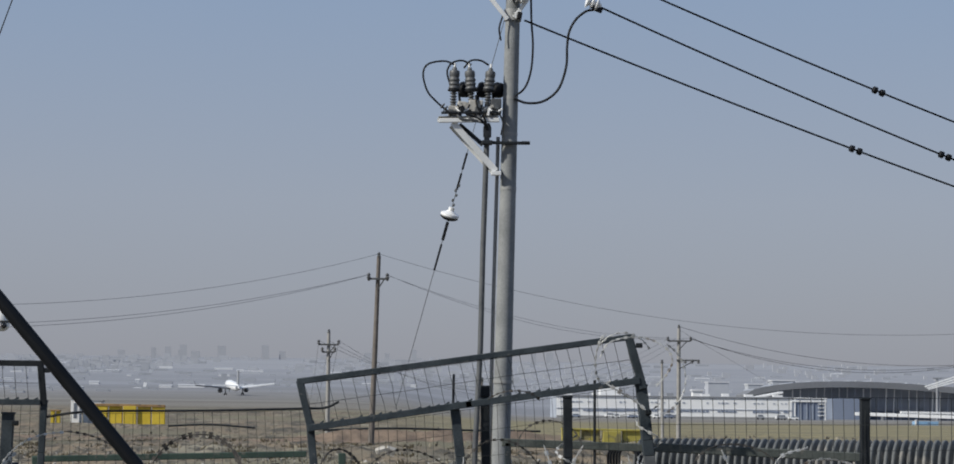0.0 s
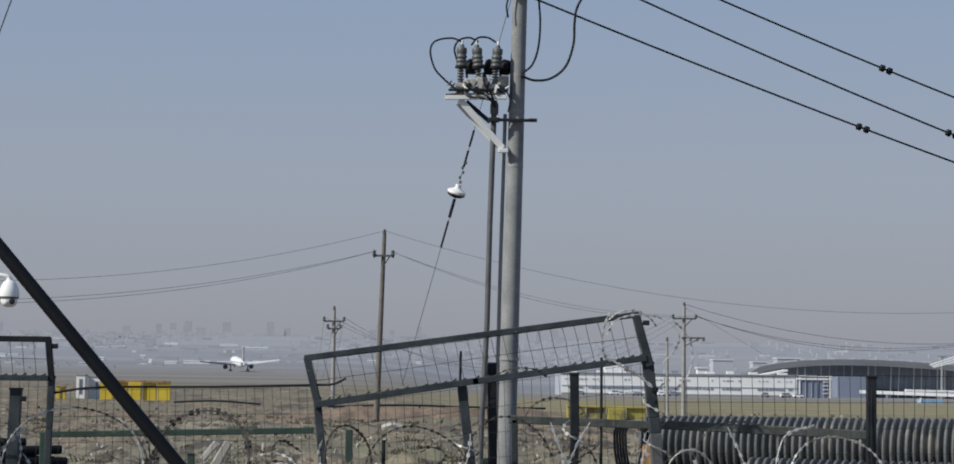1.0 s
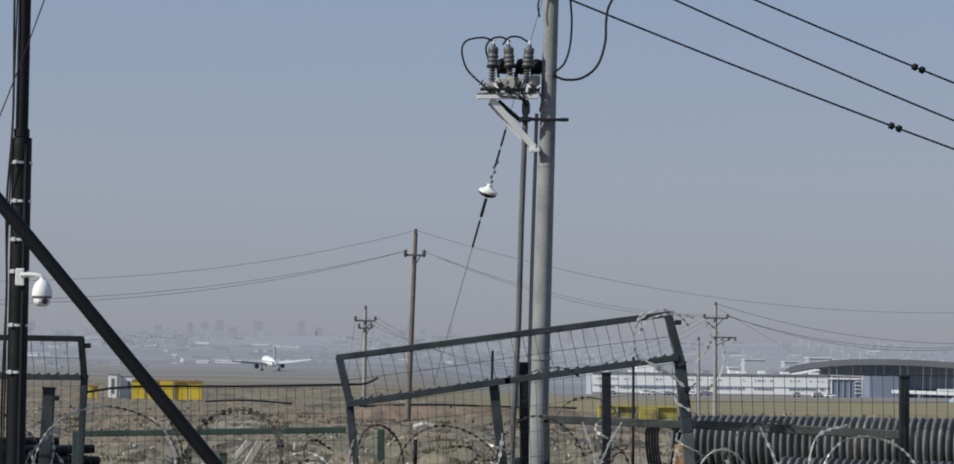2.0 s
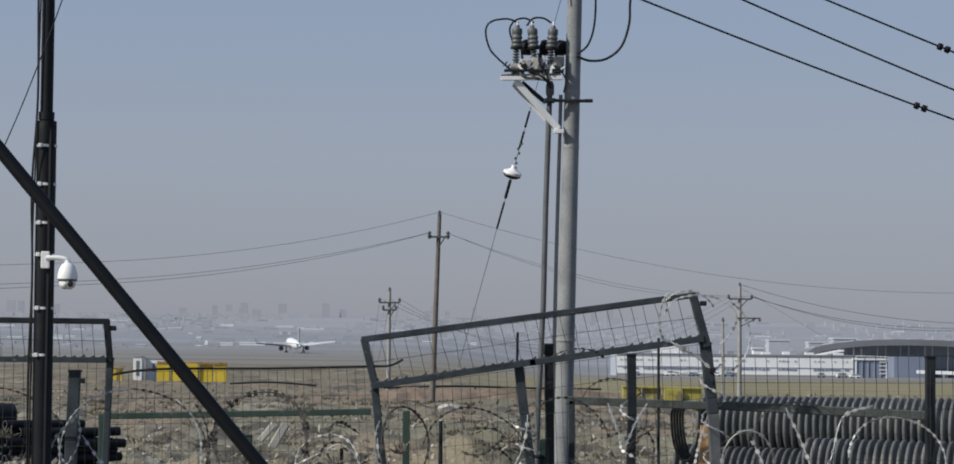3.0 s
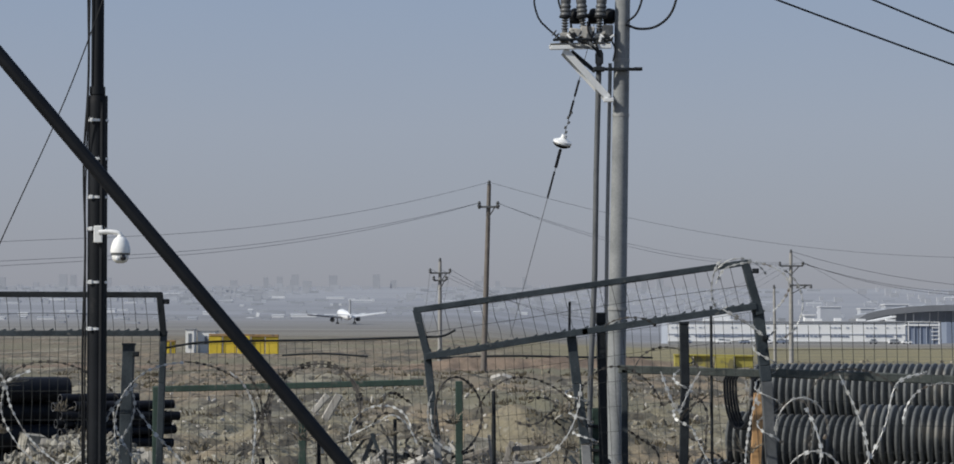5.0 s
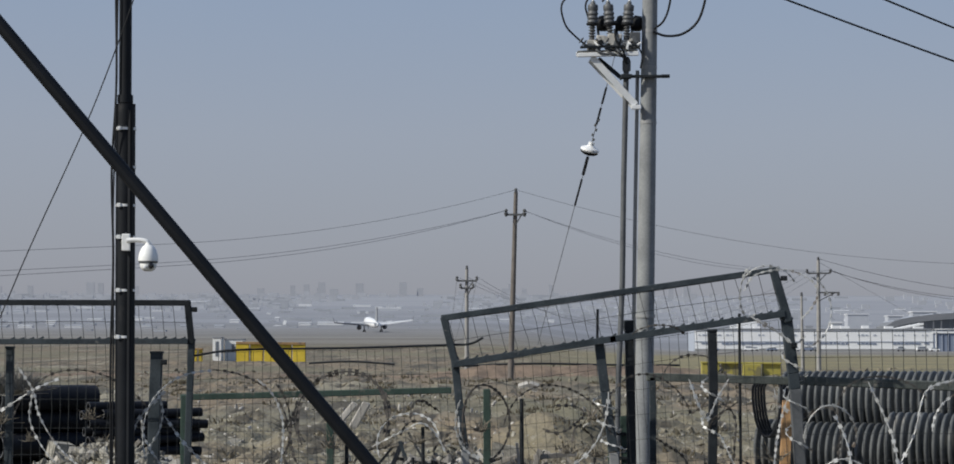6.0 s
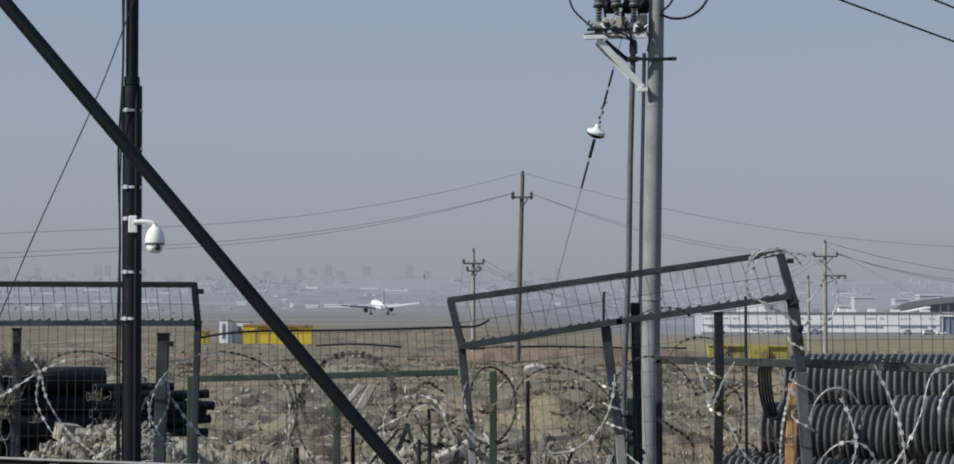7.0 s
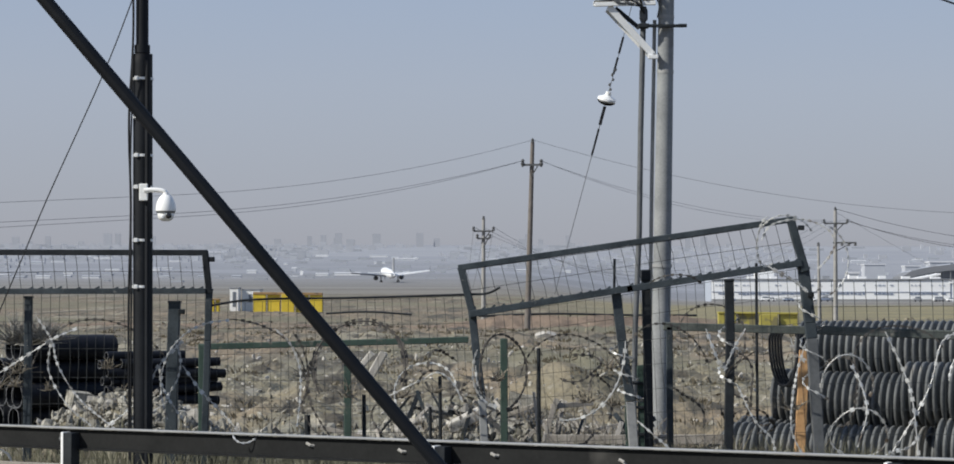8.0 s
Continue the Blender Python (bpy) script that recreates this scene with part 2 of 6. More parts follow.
    l.new(sep.outputs["Y"], bearing.inputs[1])
    bank = mixed(nz(1.1, 6, (1, 0.3, 1)), 0.42, 0.60, (0.135, 0.096, 0.066), (0.23, 0.165, 0.112))
    earth = mixed(wavering(5.0, 0.5, (0.3, 1, 1)), 121.5, 123.0, earth, mixed(wavering(5.0, 0.5, (0.3, 1, 1)), 131.0, 133.0, mixed(bearing.outputs[0], 0.085, 0.11, bank, earth), earth))   # cut red bank
    straw = mixed(nz(0.12, 6, (0.3, 1, 1)), 0.42, 0.60, (0.17, 0.15, 0.09), (0.255, 0.22, 0.115))
    straw = mixed(bearing.outputs[0], 0.01, 0.07, earth, straw)
    earth = mixed(wavering(120.0, 0.02), 190.0, 240.0, earth, straw)
    # distance haze painted into the ground colour: greyer, then paler and bluer
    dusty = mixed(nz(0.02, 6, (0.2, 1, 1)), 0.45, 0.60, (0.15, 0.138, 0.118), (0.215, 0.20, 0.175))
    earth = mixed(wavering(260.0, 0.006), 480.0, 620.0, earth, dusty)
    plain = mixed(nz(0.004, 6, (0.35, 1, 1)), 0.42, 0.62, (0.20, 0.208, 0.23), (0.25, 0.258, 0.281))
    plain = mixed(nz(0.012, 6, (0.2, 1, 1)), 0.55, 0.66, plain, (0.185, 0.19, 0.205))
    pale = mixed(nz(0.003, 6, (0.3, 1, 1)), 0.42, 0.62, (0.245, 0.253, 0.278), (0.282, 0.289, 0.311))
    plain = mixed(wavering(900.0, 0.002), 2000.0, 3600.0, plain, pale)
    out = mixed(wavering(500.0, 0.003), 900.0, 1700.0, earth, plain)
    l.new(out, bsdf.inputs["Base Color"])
    bp = n.new("ShaderNodeBump")
    bp.inputs["Strength"].default_value, bp.inputs["Distance"].default_value = 1.0, 0.10
    l.new(nz(7.0), bp.inputs["Height"])
    l.new(bp.outputs[0], bsdf.inputs["Normal"])
    return m


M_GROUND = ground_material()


# ---------------- mesh helpers ----------------
def thing(name, base, label, category, group="", kind=""):
    ob = new(name)
    ob.location = base
    return tagged(ob, label, category, group, kind)


def part(name, bm, material, parent=None, label="", smooth=False):
    me = bpy.data.meshes.new(name)
    bm.to_mesh(me)
    bm.free()
    me.materials.append(material)
    if smooth:
        me.shade_smooth()
        me.set_sharp_from_angle(angle=radians(42))
    ob = new(name, me)
    if parent is not None:
        ob.parent = parent
        ob.matrix_parent_inverse = Matrix.Translation(-parent.location) if parent.parent is None else Matrix()
    return tagged(ob, label) if label else ob


def tube(bm, pts, r, seg=8, r_end=None, caps=True):
    """A round bar along a line of points; the radius may taper."""
    pts = [Vector(p) for p in pts]
    n = len(pts)
    up = None
    rings = []
    for i, p in enumerate(pts):
        d = (pts[min(i + 1, n - 1)] - pts[max(i - 1, 0)]).normalized()
        if up is None:
            up = d.orthogonal().normalized()
        up = (up - d * up.dot(d)).normalized()
        side = d.cross(up)
        rad = r if r_end is None else r + (r_end - r) * i / (n - 1)
        rings.append([bm.verts.new(p + (up * math.cos(a) + side * math.sin(a)) * rad) for a in (2 * math.pi * k / seg for k in range(seg))])
    for a, b in zip(rings, rings[1:]):
        for k in range(seg):
            bm.faces.new((a[k], a[(k + 1) % seg], b[(k + 1) % seg], b[k]))
    if caps:
        bm.faces.new(rings[0][::-1])
        bm.faces.new(rings[-1])
    return bm


def box(bm, centre, size, turn=(0, 0, 0), bevel=0.0):
    m = pose(*centre, *turn) @ Matrix.Diagonal((*size, 1))
    res = bmesh.ops.create_cube(bm, size=1, matrix=m)
    if bevel:
        edges = list({e for v in res["verts"] for e in v.link_edges})
        bmesh.ops.bevel(bm, geom=edges, offset=bevel, segments=2, profile=0.5, affect="EDGES")
    return bm


def beam(bm, a, b, w, h, bevel=0.0, up=(0, -1, 0)):
    """A square bar from a to b: w across, h along the given way."""
    a, b = Vector(a), Vector(b)
    d = (b - a).normalized()
    u = Vector(up)
    u = (u - d * u.dot(d)).normalized()
    s = d.cross(u)
    vs = []
    for p in (a, b):
        vs.append([bm.verts.new(p + s * (x * w / 2) + u * (y * h / 2)) for x, y in ((-1, -1), (1, -1), (1, 1), (-1, 1))])
    faces = [bm.faces.new((vs[0][k], vs[0][(k + 1) % 4], vs[1][(k + 1) % 4], vs[1][k])) for k in range(4)]
    faces += [bm.faces.new(vs[0][::-1]), bm.faces.new(vs[1])]
    if bevel:
        bmesh.ops.bevel(bm, geom=list({e for f in faces for e in f.edges}), offset=bevel, segments=1, affect="EDGES")
    return bm


def turned(bm, profile, m, seg=20):
    """A turned shape: (radius, height) pairs about z, laid by m."""
    rings = [[bm.verts.new(m @ Vector((r * math.cos(a), r * math.sin(a), z))) for a in (2 * math.pi * k / seg for k in range(seg))] for r, z in profile]
    for a, b in zip(rings, rings[1:]):
        for k in range(seg):
            bm.faces.new((a[k], a[(k + 1) % seg], b[(k + 1) % seg], b[k]))
    bm.faces.new(rings[0][::-1])
    bm.faces.new(rings[-1])
    return bm


def bow(a, b, sag, n=24):
    a, b = Vector(a), Vector(b)
    return [a.lerp(b, k / n) - Vector((0, 0, sag * 4 * (k / n) * (1 - k / n))) for k in range(n + 1)]


def spline(pts, n=10):
    """A smooth line through the points."""
    p = [Vector(q) for q in pts]
    p = [2 * p[0] - p[1]] + p + [2 * p[-1] - p[-2]]
    out = []
    for i in range(1, len(p) - 2):
        for k in range(n):
            t = k / n
            out.append(0.5 * (2 * p[i] + (p[i + 1] - p[i - 1]) * t + (2 * p[i - 1] - 5 * p[i] + 4 * p[i + 1] - p[i + 2]) * t * t + (3 * p[i] - p[i - 1] - 3 * p[i + 1] + p[i + 2]) * t ** 3))
    return out + [p[-2]]


def new_bm():
    return bmesh.new()


# ---------------- ground ----------------
def step(t):
    t = min(1, max(0, t))
    return t * t * (3 - 2 * t)


def height(x, y):
    left = 1 - step((x / max(y, 1) - 0.0) / 0.09)
    z_left = 2.6 * step((y - 110) / 500) + (97 * (max(0, y - 600) / 4000) ** 1.3)
    z_right = -0.4 * step((y - 300) / 500) + 97 * (max(0, y - 1250) / 3350) ** 1.2
    z = z_left * left + z_right * (1 - left)
    if 19 < y < 200:
        a = step((y - 22) / 4)
        z += a * 0.13 * noise.noise((x * 0.5, y * 0.5, 0)) + a * 0.13 * noise.noise((x * 1.9, y * 1.9, 3)) + a * 0.05 * noise.noise((x * 4.5, y * 4.5, 6)) + a * 0.22 * noise.noise((x * 0.07, y * 0.07, 8)) * step((y - 40) / 60)
        near = step((y - 22.5) / 3) * (1 - step((y - 70) / 60))
        z += near * (0.26 * abs(noise.noise((x * 0.55, y * 0.30, 11))) + 0.15 * abs(noise.noise((x * 1.4, y * 0.8, 14))) + 0.07 * noise.noise((x * 2.8, y * 1.6, 17)) - 0.10)
        z += 0.62 * math.exp(-((x + 3.5) / 1.05) ** 2 - ((y - 22.8) / 0.55) ** 2) + 0.50 * math.exp(-((x + 0.1) / 1.2) ** 2 - ((y - 23.3) / 0.8) ** 2)
        z -= 0.42 * step((x - 2.0) / 0.5) * step((y - 23.0) / 0.6) * (1 - step((y - 27.5) / 1.5)) * (1 - step((x - 9.5) / 1.0))
        z += 0.72 * math.exp(-((x - 1.25) / 0.9) ** 2 - ((y - 34) / 1.3) ** 2)
        z += 0.35 * math.exp(-((x + 0.8) / 1.3) ** 2 - ((y - 30) / 1.2) ** 2)
        z += 0.5 * math.exp(-((x + 6.5) / 1.5) ** 2 - ((y - 33) / 1.6) ** 2)
        z += (0.62 + 0.25 * noise.noise((x * 0.3, 0, 5))) * math.exp(-((y - 128) / 3.2) ** 2) * step((x + 3) / 4) * (1 - step((x - 11) / 4))
    return z


def build_ground():
    bm = new_bm()
    ys = [-3000, -800, -200, -60, -20, 0, 8, 14, 17] + list(np.linspace(19, 50, 190)) + list(np.geomspace(50.4, 4900, 170))
    us = np.linspace(-1, 1, 321)
    rows = []
    for y in ys:
        half = 10 + 0.24 * max(y, 0)
        if y > 60:
            half *= 1 + step((y - 60) / 2000) * 0.5
        wide = [half * 1.15, half * 1.4, half * 2, half * 3 + 40, half * 3 + 250, 3500]
        xs = [-w for w in wide[::-1]] + list(us * half) + wide
        rows.append([bm.verts.new((x, y, height(x, y))) for x in xs])
    for a, b in zip(rows, rows[1:]):
        for k in range(len(a) - 1):
            bm.faces.new((a[k], a[k + 1], b[k + 1], b[k]))
    return tagged(part("ground", bm, M_GROUND, None, "", True), "dry brown stony earth running out to a plain tinted with haze", "ground", "", "structure")


build_ground()


# ---------------- the fence ----------------
FY = 21.0


def mesh_net(corners, across, down, r=0.0032, ragged=0.0, seed=1, slack=0.010):
    """Welded wires between four corners: top left, top right, bottom left, bottom right."""
    rnd = random.Random(seed)
    tl, tr, bl, br = (Vector(c) for c in corners)
    bm = new_bm()
    off = Vector((0, 0.004, 0))
    for k in range(across + 1):
        u = k / across
        a, b = tl.lerp(tr, u), bl.lerp(br, u)
        a = a + (a - b).normalized() * rnd.uniform(-ragged, ragged)
        j = Vector((rnd.gauss(0, slack), rnd.uniform(-0.03, 0.03), 0))
        tube(bm, [a, a.lerp(b, 0.35) + j, a.lerp(b, 0.7) - j * 0.6, b], r, 4)
    for k in range(down + 1):
        v = k / down
        a, b = tl.lerp(bl, v), tr.lerp(br, v)
        tube(bm, [a - off, a.lerp(b, 0.3) - off + Vector((0, 0, rnd.uniform(-0.01, 0.01))), a.lerp(b, 0.65) - off + Vector((0, 0, rnd.uniform(-0.012, 0.012))), b - off], r, 4)
    return bm


def scalloped_bar(a, b, w, seed, depth=0.035):
    """The toothed angle bar on which the wires end: a bar with uneven teeth along its upper edge."""
    rnd = random.Random(seed)
    a, b = Vector(a), Vector(b)
    bm = beam(new_bm(), a, b, w, depth, 0.004)
    n = int((b - a).length / 0.085)
    d = (b - a).normalized()
    up = Vector((-d.z, 0, d.x)) if d.x > 0 else Vector((d.z, 0, -d.x))
    for k in range(n):
        if rnd.random() < 0.8:
            p = a.lerp(b, (k + 0.5) / n) + up * (w * 0.5)
            beam(bm, p - d * 0.03 - up * 0.012, p + d * 0.022 + up * rnd.uniform(0.004, 0.016), 0.016, 0.028, 0, (0, -1, 0))
    return bm


def lug(p, parent, side=1):
    bm = box(new_bm(), (p[0] + 0.035 * side, p[1], p[2]), (0.06, 0.03, 0.045), (0, 0, 0), 0.006)
    bmesh.ops.create_cone(bm, cap_ends=True, segments=10, radius1=0.014, radius2=0.014, depth=0.05, matrix=pose(p[0] + 0.045 * side, p[1] - 0.012, p[2], 90, 0, 0))
    return part("lug", bm, M_DARKBAR, parent, "small bolted lug")


# upper leaning panel that still stands upright
upright = thing("fence_top_panel", (-3.997, 21.000, 1.682), "dark upright top panel of the wire security fence", "fence panel", "top panels of the fence")
part("top_bar", beam(new_bm(), (-5.518, 21.000, 2.034), (-2.505, 21.000, 2.030), 0.052, 0.05, 0.006), M_DARKBAR, upright)
part("side_bar", beam(new_bm(), (-2.527, 21.000, 2.047), (-2.489, 21.020, 1.661), 0.055, 0.05, 0.006), M_DARKBAR, upright)
part("side_bar", beam(new_bm(), (-5.518, 21.000, 2.045), (-5.492, 21.020, 1.659), 0.055, 0.05, 0.006), M_DARKBAR, upright)
part("toothed_bar", scalloped_bar((-5.515, 21.000, 1.676), (-2.520, 21.000, 1.683), 0.05, 4), M_FENCE, upright, "grey toothed lower bar")
part("wire_mesh", mesh_net(((-5.473, 21.000, 2.012), (-2.554, 21.000, 2.014), (-5.443, 21.000, 1.692), (-2.520, 21.000, 1.694)), 28, 2, 0.0034, 0, 2, 0.004), M_WIRE, upright, "thin welded wires")
lug((-2.504, 21.000, 1.970), upright)

# tilted top panel, one end sprung upwards
tilted = thing("fence_top_panel", (-0.140, 21.000, 1.498), "grey-green top panel sagging crooked off the fence posts", "fence panel", "top panels of the fence")
part("top_bar", beam(new_bm(), (-0.234, 21.000, 1.894), (2.800, 21.000, 2.336), 0.055, 0.05, 0.006), M_FENCE, tilted)
part("side_bar", beam(new_bm(), (-0.212, 21.000, 1.905), (-0.096, 21.020, 1.443), 0.065, 0.05, 0.006), M_FENCE, tilted)
part("side_bar", beam(new_bm(), (2.767, 21.000, 2.353), (2.911, 21.020, 1.863), 0.075, 0.05, 0.008), M_FENCE, tilted)
part("toothed_bar", scalloped_bar((-0.129, 21.000, 1.476), (1.346, 21.000, 1.713), 0.06, 5), M_FENCE, tilted, "toothed lower bar")
part("toothed_bar", scalloped_bar((1.291, 21.000, 1.702), (2.876, 21.000, 1.940), 0.06, 6), M_FENCE, tilted, "toothed lower bar")
part("wire_mesh", mesh_net(((-0.168, 21.000, 1.877), (2.745, 21.000, 2.303), (-0.074, 21.000, 1.509), (2.832, 21.000, 1.951)), 27, 2, 0.0034, 0, 7, 0.005), M_WIRE, tilted, "thin welded wires")
lug((2.833, 21.000, 2.259), tilted)
lug((2.919, 21.000, 1.654), tilted)


def post(pts, w, material, label, caps=True, name="fence_post", foot=None):
    base = Vector((pts[-1][0], pts[-1][1], height(pts[-1][0], pts[-1][1])))
    t = thing(name, base, label, "post", "posts of the fence")
    for a, b in zip(pts, pts[1:]):
        part("shaft", beam(new_bm(), a, b, w, w * 0.85, 0.006), foot if foot and b is pts[-1] else material, t)
    if caps:
        part("cap", box(new_bm(), pts[0], (w * 1.12, w * 1.05, 0.02), (0, 0, 0), 0.004), material, t)
    return t


post(((-2.490, 21.030, 1.694), (-2.507, 21.050, 1.231), (-2.541, 21.050, -0.090)), 0.06, M_FENCE, "grey-green square steel fence post, slightly bent")
a = post(((-2.814, 21.100, 1.584), (-2.833, 21.100, 0.953), (-2.845, 21.100, -0.094)), 0.105, M_FENCE, "broad grey-green steel fence post with scraped paint")
lug((-2.779, 21.050, 1.495), a)
post(((-4.154, 21.150, 1.627), (-4.160, 21.150, -0.100)), 0.07, M_FENCE, "grey galvanised fence post stained with dust")
post(((-0.113, 21.060, 1.536), (-0.063, 21.060, 1.067), (-0.018, 21.060, 0.709), (0.026, 21.060, -0.088)), 0.072, M_FENCE, "grey-green fence post leaning under the sprung panel", foot=M_CONDUIT_L)
a = post(((1.196, 21.080, 1.686), (1.251, 21.080, 1.233), (1.328, 21.080, 0.682), (1.382, 21.080, -0.088)), 0.085, M_FENCE, "bent grey fence post wrapped in razor wire", foot=M_CONDUIT_L)
part("rod", tube(new_bm(), [(1.184, 21.050, 1.978), (1.179, 21.060, 1.564)], 0.012, 6), M_DARKBAR, a)
a = post(((1.475, 21.200, 1.853), (1.491, 21.200, 1.231), (1.511, 21.200, -0.098)), 0.08, M_DARKBAR, "dark fence post beside the cable conduits", False)
part("cap", box(new_bm(), (1.475, 21.200, 1.831), (0.085, 0.085, 0.10), (0, 0, 4), 0.008), M_DARKBAR, a)
a = post(((2.205, 20.900, 1.785), (2.215, 20.900, 1.238), (2.190, 20.900, -0.072)), 0.08, M_DARKBAR, "dark upright fence post in front of the rubble")
post(((2.895, 21.060, 1.897), (2.954, 21.060, 1.400), (2.970, 21.060, 1.257), (3.053, 21.060, -0.085)), 0.10, M_FENCE, "heavy grey-green corner post of the fence", foot=M_CONDUIT)
post(((4.970, 21.100, 1.799), (4.970, 21.100, -0.086)), 0.085, M_DARKBAR, "dark fence post before the corrugated pipes")

# lower wire field, three bays
bay = thing("fence_mesh", (-3.992, 21.000, 0.791), "dark welded wire mesh of the lower fence, dusty and bent", "fence mesh", "lower bays of the fence")
part("wire_mesh", mesh_net(((-5.506, 21.070, 1.648), (-2.534, 21.070, 1.661), (-5.519, 21.070, -0.095), (-2.543, 21.070, -0.092)), 36, 7, 0.0028, 0.0, 11), M_WIRE, bay)
bay = thing("fence_mesh", (-1.294, 21.000, 0.793), "dark welded wire mesh whose top bar is bare and bent", "fence mesh", "lower bays of the fence")
part("top_rod", tube(new_bm(), spline([(-2.479, 21.030, 1.551), (-2.071, 21.030, 1.606), (-1.078, 21.030, 1.624), (-0.195, 21.030, 1.652), (0.025, 21.000, 1.663), (0.146, 20.980, 1.718)], 6), 0.011, 6), M_DARKBAR, bay, "bare bent top rod")
part("wire_mesh", mesh_net(((-2.484, 21.070, 1.578), (-0.130, 21.070, 1.641), (-2.510, 21.070, -0.092), (-0.001, 21.070, -0.089)), 30, 7, 0.0028, 0.004, 12), M_WIRE, bay)
bay = thing("fence_mesh", (1.400, 21.000, 0.796), "dark welded wire mesh sagging below the sprung panel", "fence mesh", "lower bays of the fence")
part("wire_mesh", mesh_net(((-0.074, 21.090, 1.464), (2.910, 21.090, 1.897), (0.026, 21.090, -0.090), (3.030, 21.090, -0.087)), 36, 8, 0.0027, 0.01, 13), M_WIRE, bay)
bay = thing("fence_mesh", (3.871, 21.000, 0.798), "dark welded wire mesh with ragged cut-off wires on top", "fence mesh", "lower bays of the fence")
part("wire_mesh", mesh_net(((2.951, 21.070, 1.775), (5.872, 21.070, 1.810), (3.027, 21.070, -0.085), (5.859, 21.070, -0.082)), 29, 8, 0.0034, 0.012, 14), M_WIRE, bay)

# green framed fence close behind
green = thing("green_fence_frame", (-1.475, 22.000, 1.179), "green-painted steel fence frame standing behind the wire", "fence frame", "green frames behind the fence")
part("top_rail", beam(new_bm(), (-2.709, 22.000, 1.155), (-0.148, 22.000, 1.226), 0.058, 0.05, 0.006), M_GREEN, green)
part("upright", beam(new_bm(), (-2.663, 22.000, 1.178), (-2.664, 22.000, -0.111), 0.085, 0.06, 0.006), M_GREEN, green)
part("upright", beam(new_bm(), (-1.302, 22.100, 0.992), (-1.293, 22.100, -0.117), 0.07, 0.05, 0.006), M_GREEN, green)
part("upright", beam(new_bm(), (0.187, 22.100, 1.236), (0.193, 22.100, -0.116), 0.07, 0.06, 0.006), M_GREEN, green)
green = thing("green_fence_frame", (3.768, 22.000, 1.287), "faded green steel frame bent before the corrugated pipes", "fence frame", "green frames behind the fence")
part("top_rail", beam(new_bm(), (1.666, 21.600, 1.359), (3.051, 21.600, 1.321), 0.075, 0.05, 0.006), M_DUSTGREEN, green)
part("top_rail", beam(new_bm(), (2.981, 21.500, 1.333), (5.089, 21.500, 1.251), 0.085, 0.05, 0.008), M_DUSTGREEN, green)
part("upright", beam(new_bm(), (1.722, 21.600, 1.359), (1.731, 21.600, -0.074), 0.06, 0.05, 0.006), M_FENCE, green)


green = thing("green_fence_frame", (1.403, 21.400, 0.109), "dark green narrow steel frame beside the cable conduits", "fence frame", "green frames behind the fence")
part("upright", beam(new_bm(), (1.314, 21.400, 0.779), (1.335, 21.400, -0.114), 0.045, 0.04, 0.005), M_GREEN, green)
part("upright", beam(new_bm(), (1.441, 21.450, 1.002), (1.462, 21.450, -0.118), 0.06, 0.05, 0.005), M_GREEN, green)
for r0 in ((1.377, 21.420, 0.846), (1.377, 21.420, 0.712), (1.382, 21.420, 0.622), (1.393, 21.420, 0.376)):
    part("rung", beam(new_bm(), Vector(r0) - Vector((0.08, 0, 0)), Vector(r0) + Vector((0.09, 0, -0.01)), 0.03, 0.03, 0.004), M_DARKBAR, green)


def stake(top, r, label):
    base = Vector((top[0], top[1], height(top[0], top[1])))
    t = thing("stake", base, label, "stake", "stakes behind the fence")
    part("rod", tube(new_bm(), [top, (top[0] + 0.01, top[1], base.z - 0.1)], r, 7), M_DARKBAR, t)


stake((0.502, 21.400, 1.159), 0.019, "thin dark iron stake driven into the ground")
stake((-0.423, 22.200, 0.873), 0.018, "short dark iron stake among broken stone")
stake((-0.516, 22.200, 0.583), 0.016, "short dark iron stake among broken stone")
stake((-1.150, 22.200, 0.698), 0.02, "short dark iron stake among broken stone")
stake((-1.690, 22.200, 0.501), 0.03, "short grey stump of a cut post")
stake((2.532, 21.600, 1.948), 0.014, "tall thin dark iron stake leaning at the panel")

# orange timber prop
prop = thing("timber_prop", (2.939, 21.600, 0.068), "orange-brown timber plank propped against the fence post", "plank")
part("plank", beam(new_bm(), (2.963, 21.500, 1.142), (2.903, 21.500, -0.065), 0.095, 0.05, 0.004), M_TIMBER, prop)


